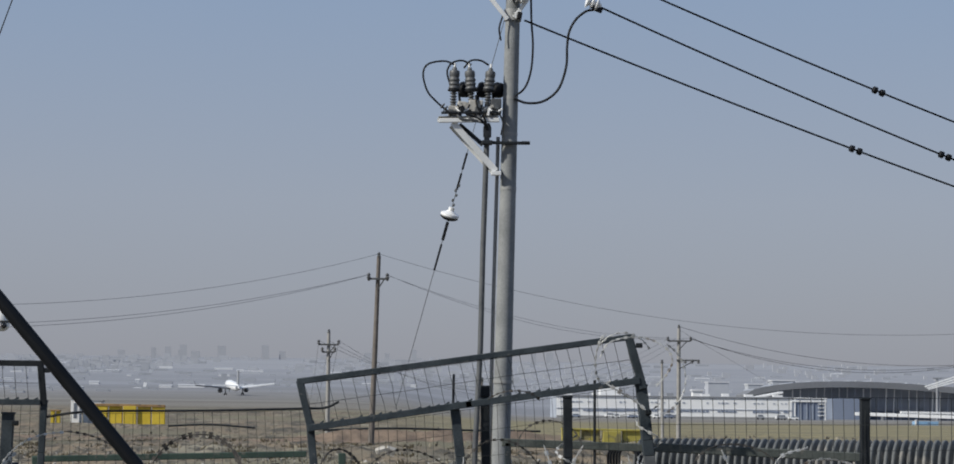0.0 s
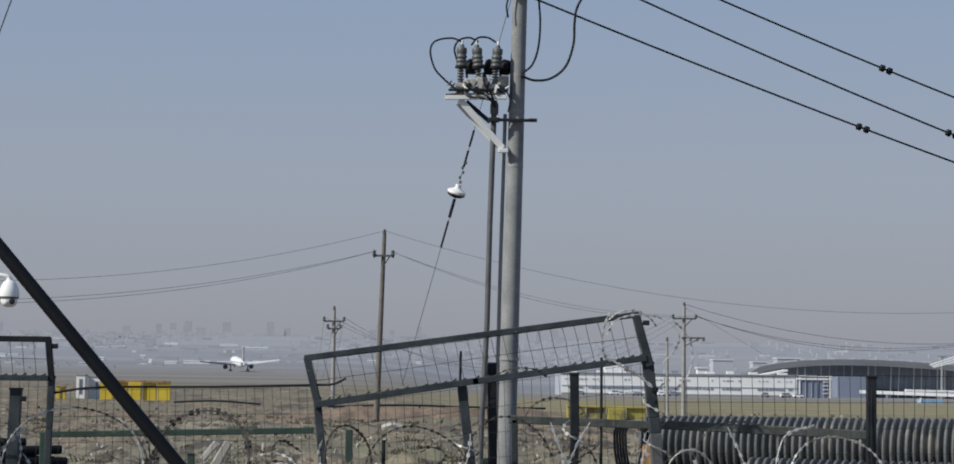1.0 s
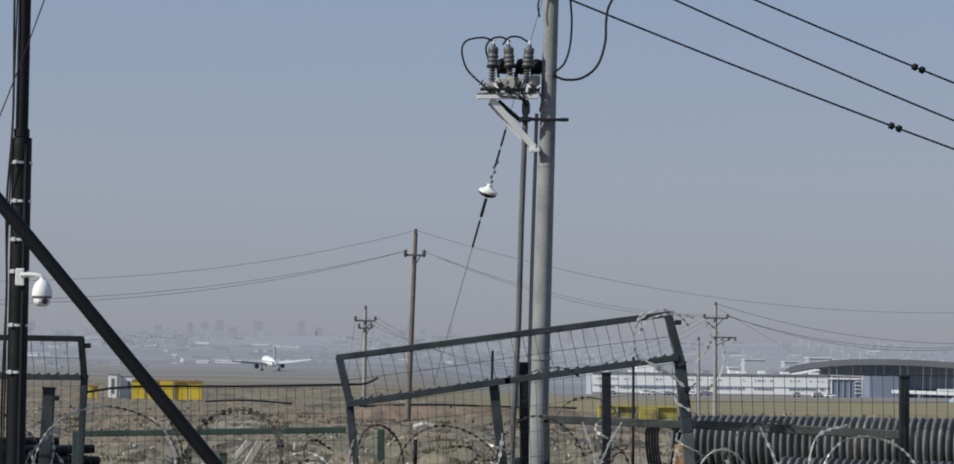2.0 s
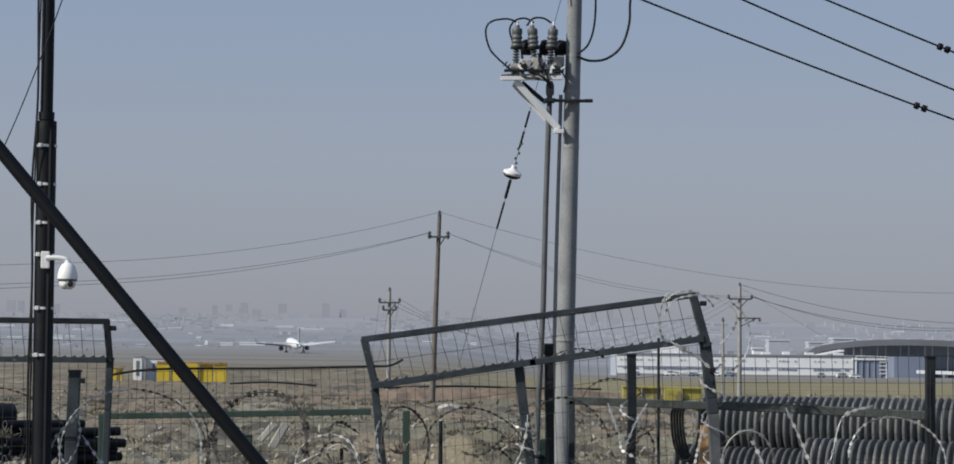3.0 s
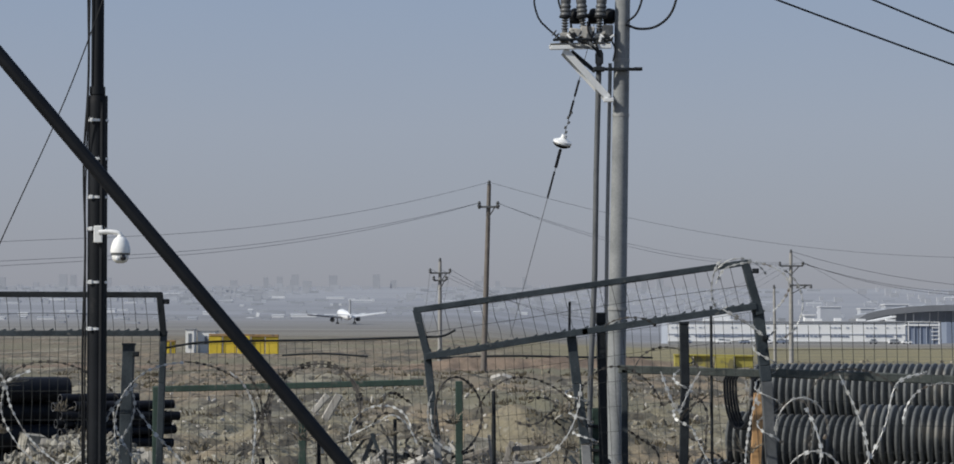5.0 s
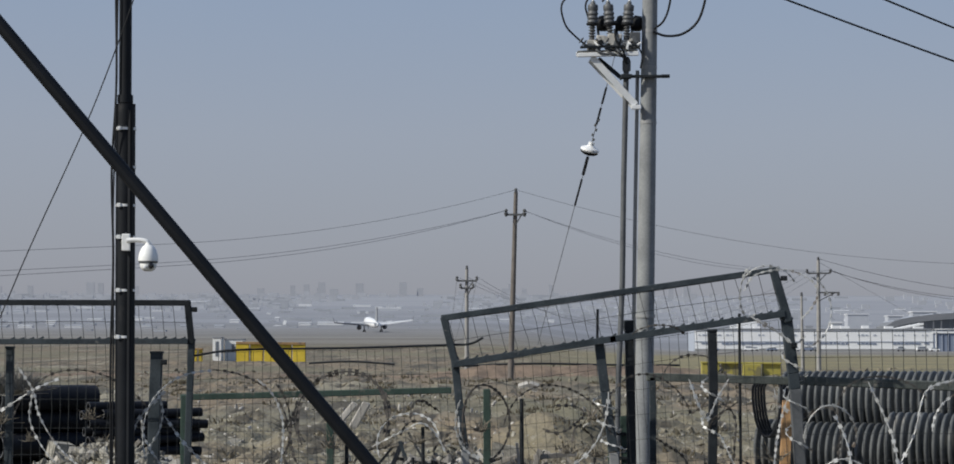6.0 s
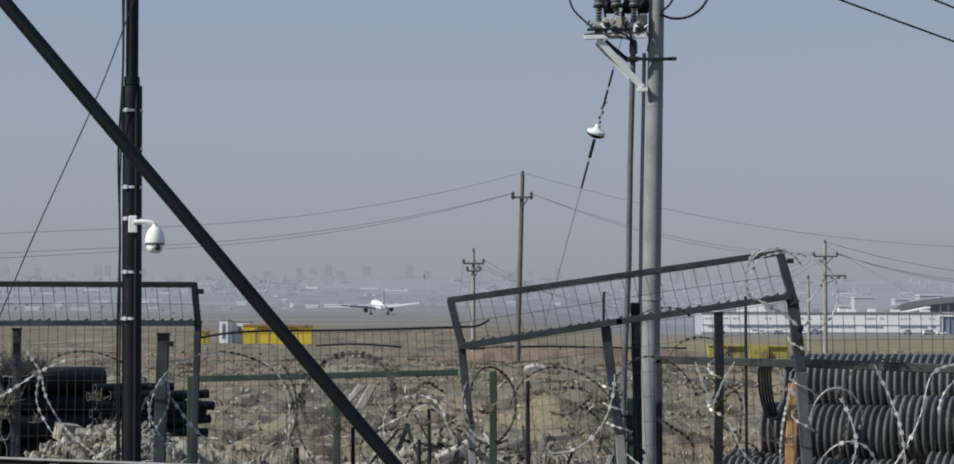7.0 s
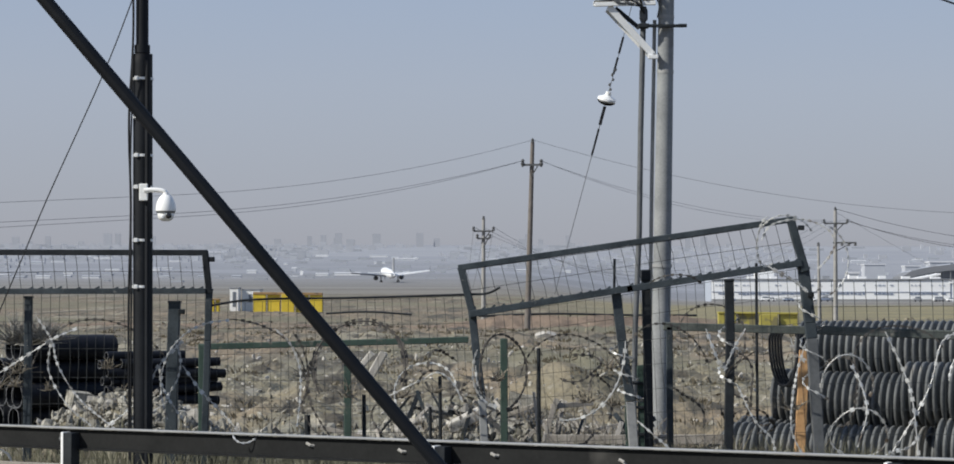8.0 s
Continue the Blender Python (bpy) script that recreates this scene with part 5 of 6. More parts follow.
for k in range(26):
    row, col = divmod(k, 5)
    o = new("plastic_pipe", small)
    o.matrix_basis = pose(-3.84 + 0.09 * col + 0.05 * (row % 2) + rnd.uniform(-0.012, 0.012), 23.25 + 0.03 * col + rnd.uniform(-0.04, 0.04), 0.60 + row * 0.088 + rnd.uniform(-0.008, 0.008), 0, rnd.uniform(-1.5, 1.5), 32 + rnd.uniform(-5, 5))
    tagged(o, "thin black plastic pipe in a loose bundle", "pipe", "bundle of thin pipes")


# ---------------- rubble ----------------
_ico = new_bm()
bmesh.ops.create_icosphere(_ico, subdivisions=1, radius=0.5)
ICO_V = np.array([v.co[:] for v in _ico.verts])
ICO_F = np.array([[v.index for v in f.verts] for f in _ico.faces])
_ico.free()


def rock(size, rng):
    """The corners of one broken stone: an uneven, flattened, turned lump."""
    v = ICO_V * (1 + rng.uniform(-0.28, 0.28, (len(ICO_V), 1)))
    v = v * (size * rng.uniform((0.7, 0.5, 0.3), (1.9, 1.1, 0.75)))
    m = np.array(Euler(rng.uniform(0, 6.28, 3)).to_matrix())
    return v @ m.T


def rocks(name, places, material, label, category):
    rng = np.random.default_rng(len(places))
    vs = np.concatenate([rock(s, rng) + (x, y, z) for x, y, z, s in places])
    fs = np.concatenate([ICO_F + len(ICO_V) * k for k in range(len(places))])
    me = bpy.data.meshes.new(name)
    me.from_pydata(vs.tolist(), [], fs.tolist())
    me.materials.append(material)
    tagged(new(name, me), label, category, "", "stuff")


rnd = random.Random(21)
spots = []
for k in range(3800):
    x, y = rnd.uniform(-4.8, 3.4), 22.4 + abs(rnd.gauss(0, 2.6))
    spots.append((x, y, height(x, y) + rnd.uniform(-0.01, 0.03), rnd.choice((0.03, 0.03, 0.04, 0.05, 0.06, 0.08, 0.11, 0.15))))
for k in range(2600):
    x, y = rnd.choice((rnd.gauss(-0.2, 0.8), rnd.gauss(-3.5, 0.7))), 22.2 + abs(rnd.gauss(0, 0.9))
    spots.append((x, y, height(x, y) + rnd.uniform(0.0, 0.05), rnd.choice((0.03, 0.04, 0.05, 0.07, 0.09, 0.13))))
for k in range(5200):
    x, y = rnd.uniform(-2.2, 2.4), 22.2 + abs(rnd.gauss(0, 2.2))
    spots.append((x, y, height(x, y) + rnd.uniform(-0.01, 0.02), rnd.choice((0.02, 0.03, 0.03, 0.04, 0.05, 0.07, 0.10))))
rocks("rubble", spots, M_ROCK, "grey broken concrete and stones heaped behind the fence", "rubble")
rnd = random.Random(22)
spots = []
for k in range(2600):
    y = 26 + 70 * rnd.random() ** 2
    x = rnd.uniform(-0.22, 0.26) * y
    if noise.noise((x * 0.45, y * 0.10, 4)) < 0.05 and rnd.random() < 0.8:
        continue
    spots.append((x, y, height(x, y) + 0.01, rnd.choice((0.03, 0.04, 0.05, 0.06, 0.09))))
rocks("stones", spots, M_ROCK, "scattered stones and clods on the bare field", "stones")

rnd = random.Random(24)
spots = []
for k in range(8500):
    y = 25 + 130 * rnd.random() ** 1.7
    x = rnd.uniform(-0.22, 0.25) * y
    drift = noise.noise((x * 0.4, y * 0.09, 1))
    if drift < 0.06 and rnd.random() < 0.82:
        continue
    spots.append((x, y, height(x, y), rnd.choice((0.03, 0.04, 0.05, 0.06, 0.08, 0.11)) * (0.7 + y / 120) * (1.0 + 0.6 * max(0.0, drift))))
rocks("clods", spots, M_CLOD, "brown earth clods strewn over the bare field", "clods")

rnd = random.Random(26)
spots = []
for k in range(2300):
    y = 23.2 + 60 * rnd.random() ** 2.2
    x = rnd.uniform(-0.21, 0.20) * y
    if noise.noise((x * 0.6, y * 0.16, 9)) < -0.02 and rnd.random() < 0.85:
        continue
    spots.append((x, y, height(x, y) + 0.01, rnd.choice((0.03, 0.03, 0.04, 0.05, 0.07, 0.11)) * (0.8 + y / 120)))
rocks("plaster_crumbs", spots, M_PALEROCK, "pale crumbs of plaster and concrete strewn over the spoil", "rubble")


def scrub(n, seed):
    """Clumps of low dead scrub: many thin stems that lean out from each clump."""
    rnd = random.Random(seed)
    verts, faces = [], []
    for k in range(n):
        y = 27 + 90 * rnd.random() ** 1.6
        x = rnd.uniform(-0.21, 0.22) * y
        if noise.noise((x * 0.35, y * 0.10, 21)) < 0.0 and rnd.random() < 0.8:
            continue
        r = rnd.uniform(0.10, 0.32) * (0.8 + y / 90)
        for q in range(26):
            a, b = rnd.uniform(0, 6.28), rnd.random() ** 0.5
            px, py = x + math.cos(a) * r * b, y + math.sin(a) * r * b
            h, w = r * rnd.uniform(0.15, 0.42), 0.004 + 0.0003 * y
            dx = math.cos(a) * h * 0.5 + rnd.uniform(-0.3, 0.3) * h
            i, z = len(verts), height(px, py) - 0.02
            verts += [(px - w, py, z), (px + w, py, z), (px + dx * 0.5 + w * 0.6, py, z + h * 0.6), (px + dx * 0.5 - w * 0.6, py, z + h * 0.6), (px + dx, py + rnd.uniform(-0.1, 0.1), z + h)]
            faces += [(i, i + 1, i + 2, i + 3), (i + 3, i + 2, i + 4)]
    me = bpy.data.meshes.new("scrub")
    me.from_pydata(verts, [], faces)
    me.materials.append(M_SCRUB)
    tagged(new("scrub", me), "low brown dead scrub in clumps over the bare field", "scrub", "", "stuff")


scrub(520, 51)

# larger pieces that can be told apart
chunk_meshes = []
for k in range(6):
    rng = np.random.default_rng(70 + k)
    me = bpy.data.meshes.new("concrete_chunk")
    me.from_pydata(rock(1.0, rng).tolist(), [], ICO_F.tolist())
    me.materials.append(M_PALEROCK if k == 5 else M_CHUNK)
    chunk_meshes.append(me)
rnd = random.Random(23)
for k in range(95):
    x, y = rnd.choice((rnd.gauss(-0.2, 0.9), rnd.gauss(-3.3, 0.7), rnd.uniform(-4.5, 3.0))), 22.6 + abs(rnd.gauss(0, 1.0))
    s = rnd.uniform(0.10, 0.27)
    o = new("concrete_chunk", chunk_meshes[rnd.randrange(6)])
    o.matrix_basis = pose(x, y, height(x, y) + s * 0.15, rnd.uniform(0, 360), rnd.uniform(0, 360), rnd.uniform(0, 360)) @ Matrix.Diagonal((s, s * rnd.uniform(0.6, 1), s, 1))
    tagged(o, "jagged grey lump of broken concrete in the spoil heap", "rubble", "concrete lumps")


def slab(name, c, size, turn, material, label):
    bm = box(new_bm(), (0, 0, 0), size, (0, 0, 0), 0.012)
    r2 = random.Random(int(c[0] * 100) + 7)
    for v in bm.verts:
        v.co += Vector((r2.uniform(-1, 1) * size[0], r2.uniform(-1, 1) * size[1], r2.uniform(-1, 1) * size[2])) * 0.06
    o = part(name, bm, material, None)
    o.matrix_basis = pose(*c, *turn)
    return tagged(o, label, "debris", "broken pieces")


slab("concrete_slab", (-1.16, 25.000, 0.90), (0.085, 0.07, 0.30), (10, 30, 0), M_PALEROCK, "pale broken concrete slab tilted in the rubble")
slab("concrete_slab", (-1.30, 25.300, 0.93), (0.07, 0.06, 0.24), (0, 40, 0), M_PALEROCK, "narrow pale broken slab leaning in the rubble")
slab("concrete_slab", (0.709, 30.000, 1.138), (0.13, 0.1, 0.05), (20, -18, 0), M_PALEROCK, "pale broken concrete slab on the mound")
slab("concrete_slab", (0.869, 31.000, 1.106), (0.13, 0.12, 0.09), (20, 18, 0), M_PALEROCK, "pale broken concrete lump on the mound")
slab("concrete_slab", (-4.051, 23.200, 0.593), (0.22, 0.2, 0.17), (10, 8, 30), M_ROCK, "grey concrete lump beside the black pipes")
slab("concrete_slab", (-0.186, 22.700, 0.43), (0.34, 0.12, 0.10), (10, -24, 10), M_PALEROCK, "pale broken concrete slab at the fence foot")
slab("concrete_slab", (-0.635, 22.900, 0.418), (0.18, 0.1, 0.05), (10, -10, 10), M_PALEROCK, "thin pale broken slab at the fence foot")
slab("concrete_slab", (0.362, 23.500, 0.479), (0.26, 0.12, 0.34), (0, 12, 0), M_ROCK, "grey concrete block standing in the rubble")
for k, (a, b) in enumerate((((0.705, 22.600, 0.642), (0.555, 22.500, 0.176)), ((0.785, 22.700, 0.620), (0.646, 22.600, 0.169)), ((0.646, 22.600, 0.565), (1.064, 22.700, 0.596)))):
    o = part("wood_plank", beam(new_bm(), a, b, 0.05, 0.03, 0.003), M_GREYWOOD, None)
    tagged(o, "weathered grey wooden lath leaning in the rubble", "plank", "loose laths")
o = part("wood_plank", beam(new_bm(), (0.572, 22.000, 0.283), (2.298, 22.000, 0.285), 0.09, 0.03, 0.004), M_GREYWOOD, None)
tagged(o, "long weathered grey board lying behind the fence", "plank", "loose laths")


rnd = random.Random(31)
for k in range(84):
    x, y = rnd.choice((rnd.gauss(0.3, 0.8), rnd.gauss(1.2, 0.6), rnd.uniform(-4.4, 2.6))), rnd.uniform(21.9, 23.4)
    l, a = rnd.uniform(0.2, 0.75), rnd.uniform(-1.3, 1.3)
    p = Vector((x, y, height(x, y) + 0.02))
    q = p + Vector((math.sin(a) * l, rnd.uniform(-0.2, 0.2), abs(math.cos(a)) * l * rnd.uniform(0.15, 0.9)))
    o = part("wood_plank", beam(new_bm(), p, q, rnd.uniform(0.02, 0.05), 0.02, 0.002), rnd.choice((M_GREYWOOD, M_GREYWOOD, M_PALEROCK, M_FENCE, M_DARKBAR)), None)
    tagged(o, "splintered grey lath sticking out of the rubble", "plank", "loose laths")


def brush(c, size, n, label, seed, twig=M_DRY):
    rnd = random.Random(seed)
    bm = new_bm()
    for k in range(n):
        a, e = rnd.uniform(0, 2 * math.pi), rnd.uniform(0.1, 1.4)
        l = size * rnd.uniform(0.5, 1.0)
        d = Vector((math.cos(a) * math.cos(e), math.sin(a) * math.cos(e), math.sin(e)))
        p = Vector(c) + Vector((rnd.uniform(-1, 1), rnd.uniform(-1, 1), 0)) * size * 0.25
        tube(bm, [p, p + d * l * 0.5, p + d * l + Vector((rnd.uniform(-1, 1), rnd.uniform(-1, 1), rnd.uniform(-0.5, 0.3))) * l * 0.3], 0.0055, 3, 0.002, False)
    o = part("dry_bush", bm, twig, None)
    tagged(o, label, "dry bush", "dry bushes")


brush((-4.28, 21.5, 1.18), 0.34, 360, "tangled grey dry bush caught in the fence", 1, M_GREYBRUSH)
brush((-4.05, 21.45, 1.22), 0.26, 200, "tangled grey dry bush caught in the fence", 2, M_GREYBRUSH)
rnd = random.Random(77)
for k in range(34):
    x, y = rnd.uniform(-4.3, 3.2), rnd.uniform(21.4, 24.5)
    brush((x, y, height(x, y)), rnd.uniform(0.16, 0.42), 40, "low dry weeds among the rubble", 10 + k)
for k in range(12):
    x, y = rnd.uniform(0.6, 2.4), rnd.uniform(21.5, 22.8)
    brush((x, y, height(x, y)), rnd.uniform(0.45, 0.8), 22, "tall dead stalks standing in the spoil", 90 + k)
for k in range(16):
    x = rnd.uniform(-4.6, 2.8)
    brush((x, 21.1, rnd.uniform(0.25, 1.0)), rnd.uniform(0.12, 0.26), 26, "tangle of dead stems caught in the fence", 60 + k)


def grass(n, x0, x1, y0, y1, seed):
    rnd = random.Random(seed)
    verts, faces = [], []
    for k in range(n):
        x, y = rnd.uniform(x0, x1), rnd.uniform(y0, y1)
        z, h, w = height(x, y), rnd.uniform(0.08, 0.36), rnd.uniform(0.003, 0.007)
        dx, dy = rnd.uniform(-0.4, 0.4) * h, rnd.uniform(-0.4, 0.4) * h
        i = len(verts)
        verts += [(x - w, y, z - 0.02), (x + w, y, z - 0.02), (x + dx * 0.4 + w * 0.7, y + dy * 0.4, z + h * 0.6), (x + dx * 0.4 - w * 0.7, y + dy * 0.4, z + h * 0.6), (x + dx, y + dy, z + h)]
        faces += [(i, i + 1, i + 2, i + 3), (i + 3, i + 2, i + 4)]
    me = bpy.data.meshes.new("grass")
    me.from_pydata(verts, [], faces)
    me.materials.append(M_GRASS)
    tagged(new("grass", me), "thin olive-green and straw-coloured grass by the fence foot", "grass", "", "stuff")


grass(5200, -6.0, 3.6, 19.8, 22.4, 5)


# ---------------- field: huts and yellow sheets ----------------
def hut(c, size, material, label, window=True):
    t = thing("site_hut", c, label, "hut", "site huts")
    w, d, h = size
    part("wall", box(new_bm(), (c[0], c[1], c[2] + h / 2 - 0.2), (w, d, h + 0.4), (0, 0, 0), 0.02), material, t)
    part("roof", box(new_bm(), (c[0], c[1], c[2] + h + 0.04), (w + 0.12, d + 0.12, 0.09), (0, 0, 0), 0.02), M_ROOF, t)
    if window:
        win = part("window", box(new_bm(), (c[0] + w * 0.08, c[1] - d / 2 - 0.01, c[2] + h * 0.55), (w * 0.4, 0.05, h * 0.45), (0, 0, 0), 0.01), M_GLASSY, t, "dark window")
        part("frame", box(new_bm(), (c[0] + w * 0.08, c[1] - d / 2 - 0.03, c[2] + h * 0.55), (0.05, 0.05, h * 0.45)), M_WHITE, win)
    else:
        part("door", box(new_bm(), (c[0], c[1] - d / 2 - 0.015, c[2] + h * 0.45), (w * 0.35, 0.05, h * 0.75), (0, 0, 0), 0.01), M_GLASSY, t, "dark doorway")


hut((-22.4, 205.0, 0.55), (0.75, 2.0, 1.75), M_WHITE, "narrow white cabin standing in the field", False)
hut((-21.1, 207.0, 0.55), (1.6, 2.4, 1.6), M_WHITE, "small white site hut with one window", True)


def yellow_barrier(x, w, z0, h, label, YD=200.0, paint=M_YELLOW):
    t = thing("yellow_barrier", (x, YD, z0), label, "barrier", "yellow site barriers")
    n = max(2, int(w / 1.05))
    for k in range(n):
        p = x - w / 2 + w * (k + 0.5) / n
        part("panel", box(new_bm(), (p, YD + 0.15 * math.sin(k * 2.3), z0 + h / 2 - 0.15 + 0.05 * math.sin(k * 1.7)), (w / n - 0.13, 0.5, h + 0.3 + 0.12 * math.sin(k * 2.9)), (0, 0, 1.5 * math.sin(k * 4.1)), 0.03), paint, t)
    part("top", box(new_bm(), (x, YD, z0 + h + 0.03), (w * 0.98, 0.6, 0.16 * h), (0, 0.6, 0), 0.02), M_RUSTY if paint is M_YELLOW else paint, t, "rusty brown top board")


yellow_barrier(-17.3, 6.1, 0.45, 1.35, "bright yellow site barrier of upright sheets")
yellow_barrier(-23.6, 0.9, 0.5, 0.8, "small bright yellow barrier piece")
yellow_barrier(14.2, 4.3, 0.1, 0.62, "low dusty yellow barrier half hidden by the field", 122.0, M_DUSTYELLOW)


def dark_tube(pts, r, label):
    t = thing("dark_tube", pts[0], label, "pipe", "pipes lying in the field")
    part("tube", tube(new_bm(), spline(pts, 6), r, 8), M_DARKBAR, t, "", True)


# this tube is added to draw the dark shadow line along the bank top
dark_tube([(-0.5, 127.6, height(-0.5, 127.6) + 0.05), (3.6, 127.7, 0.66), (7.2, 127.8, 0.60), (11.5, 127.7, 0.58)], 0.06, "long thin dark tube drawn as the shadow line of the red bank")
dark_tube([(-11.9, 170, height(-11.9, 170) + 0.2), (-8.9, 170, height(-8.9, 170) + 0.28), (-5.6, 170, height(-5.6, 170) + 0.08)], 0.07, "thin dark pipe lying beside the yellow barrier")


# ---------------- airport ----------------
def terminal():
    t = thing("airport_hall", (132, 900, -0.7), "long white airport hall with rows of dark windows", "building")
    part("wall", box(new_bm(), (133.1, 912, 3.2), (92.8, 24, 9.6), (0, 0, 0), 0.1), M_FACADE, t)
    # thin grey sheet added to darken the end that the sun hits
    part("end_dimmer", box(new_bm(), (86.55, 912, 3.2), (0.3, 23.6, 9.2)), M_SLATE, t, "grey sheet added to dull the sunlit end of the hall")
    part("roof", box(new_bm(), (133.1, 912, 8.2), (93.8, 25, 0.5), (0, 0, 0), 0.1), M_ROOF, t)
    rw = random.Random(9)
    for k in range(58):
        x = 88.4 + k * 1.55
        if rw.random() < 0.55:
            part("window", box(new_bm(), (x, 899.93, 5.9), (rw.uniform(0.5, 1.2), 0.25, rw.uniform(0.35, 0.6))), M_SLATE, t, "grey window")
        if rw.random() < 0.8:
            part("window", box(new_bm(), (x, 899.93, 2.6 + rw.uniform(-0.12, 0.12)), (rw.uniform(0.9, 1.7), 0.25, rw.uniform(0.45, 0.9))), M_NAVY, t, "dark window")
    part("string_course", box(new_bm(), (133.1, 899.9, 3.35), (92.8, 0.3, 0.22)), M_SLATE, t)
    for k in range(9):
        part("roof_unit", box(new_bm(), (92 + k * 10.3 + rw.uniform(-3, 3), 906, 8.9), (rw.uniform(1.5, 4.0), 2, rw.uniform(0.7, 1.5))), rw.choice((M_FACADE, M_ROOF)), t)
    part("plinth", box(new_bm(), (133.1, 899.9, -0.3), (92.8, 0.3, 1.6)), M_CONDUIT_L, t)
    part("annex", box(new_bm(), (186, 908, 3.2), (13.6, 16, 9.4), (0, 0, 0), 0.1), M_NAVY, t, "dark glazed end block")
    for k in range(6):
        part("mullion", box(new_bm(), (180.4 + k * 2.4, 899.8, 3.2), (0.45 if k in (0, 5) else 0.14, 0.4, 9.4)), M_FACADE if k in (0, 5) else M_SLATE, t)
    for k in range(4):
        part("louvre", box(new_bm(), (190.8, 899.7, 1.4 + 1.5 * k), (2.6, 0.4, 0.3)), M_FACADE, t)
    part("lintel", box(new_bm(), (186, 899.7, 7.0), (13.8, 0.5, 0.7)), M_FACADE, t)
    part("annex_roof", box(new_bm(), (186, 908, 8.1), (14.4, 17, 0.5), (0, 0, 0), 0.1), M_FACADE, t)
    part("plant_room", box(new_bm(), (110, 925, 10.5), (7.5, 6, 4.5), (0, 0, 0), 0.1), M_FACADE, t)

    rv = random.Random(15)
    for k in range(13):
        x, y = rv.uniform(88, 178), rv.uniform(875, 893)
        w, h = rv.choice((2.8, 3.4, 4.0)), rv.choice((1.1, 1.3, 1.6))
        paint = rv.choice((M_FACADE, M_FACADE, M_ROOF, M_NAVY))
        z = height(x, y)
        v = thing("parked_vehicle", (x, y, z), {M_FACADE: "white", M_ROOF: "grey", M_NAVY: "dark blue"}[paint] + " service vehicle parked before the airport hall", "vehicle", "vehicles at the hall")
        part("body", box(new_bm(), (x, y, z + 0.35 + h * 0.28), (w, 1.8, h * 0.55), (0, 0, 0), 0.15), paint, v)
        part("cabin", box(new_bm(), (x + 0.05 * w, y, z + 0.3 + h * 0.75), (w * 0.6, 1.6, h * 0.5), (0, 0, 0), 0.2), M_GLASSY if h < 2 else paint, v)
        for sx in (-0.3, 0.3):
            part("wheel", turned(new_bm(), ((0.2, -0.1), (0.34, -0.08), (0.34, 0.08), (0.2, 0.1)), Matrix.Translation((x + sx * w, y - 0.9, z + 0.33)) @ pose(0, 0, 0, 90, 0, 0), 10), M_RUBBER, v)

    g = thing("airport_terminal", (260, 1100, -0.5), "large blue-grey terminal under a low curved roof", "building")
    bm = new_bm()
    n = 40
    top, low = [], []
    for k in range(n + 1):
        u = k / n
        x = 194 + 156 * u
        z = 11.0 + 6.7 * math.sin(math.pi * u ** 0.6)
        top.append((bm.verts.new((x, 1085, z)), bm.verts.new((x + 12, 1180, z + 0.4))))
        low.append((bm.verts.new((x, 1085, z - 2.9)), bm.verts.new((x + 12, 1180, z - 1.0))))
    for k in range(n):
        bm.faces.new((top[k][0], top[k + 1][0], top[k + 1][1], top[k][1]))
        bm.faces.new((low[k][0], low[k][1], low[k + 1][1], low[k + 1][0]))
        bm.faces.new((low[k][0], low[k + 1][0], top[k + 1][0], top[k][0]))
        bm.faces.new((low[k][1], top[k][1], top[k + 1][1], low[k + 1][1]))
    bm.faces.new((top[0][0], top[0][1], low[0][1], low[0][0]))
    bm.faces.new((top[n][1], top[n][0], low[n][0], low[n][1]))
    part("roof", bm, M_ROOFDARK, g, "dark grey roof sheet")
    bm = new_bm()
    line_a = [bm.verts.new((200 + 146 * k / n, 1099, 4.0)) for k in range(n + 1)]
    line_b = [bm.verts.new((200 + 146 * k / n, 1099, 9.6 + 6.4 * math.sin(math.pi * (k / n * 0.95 + 0.03) ** 0.6))) for k in range(n + 1)]
    for k in range(n):
        bm.faces.new((line_a[k], line_a[k + 1], line_b[k + 1], line_b[k]))
    part("clerestory", bm, M_SLATE, g, "blue-grey glazed band under the roof")
    part("wall", box(new_bm(), (275, 1130, 4.2), (146, 60, 10.2)), M_NAVY, g)
    part("wing", box(new_bm(), (240.4, 1080, 3.6), (15, 14, 11.6), (0, 0, 0), 0.1), M_NAVY, g, "dark blue clad block")
    rt = random.Random(12)
    for k in range(38):
        x = 203 + k * 3.75
        zt = 9.0 + 6.4 * math.sin(math.pi * (k / 38 * 0.95 + 0.03) ** 0.6)
        part("column", tube(new_bm(), [(x, 1094, -0.5), (x + rt.uniform(-0.3, 0.3), 1092, zt)], rt.uniform(0.16, 0.34), 6), M_FACADE if k % 3 else M_SLATE, g)
        if rt.random() < 0.55:
            part("truss_strut", beam(new_bm(), (x, 1090, zt + 1.4), (x + 3.4, 1087, zt - rt.uniform(0.4, 1.4)), 0.22, 0.22), M_NAVY, g)
    for z, h in ((9.3, 0.35), (5.2, 0.3), (1.8, 0.3)):
        part("transom", box(new_bm(), (275, 1098.2, z), (144, 0.8, h)), M_SLATE, g)
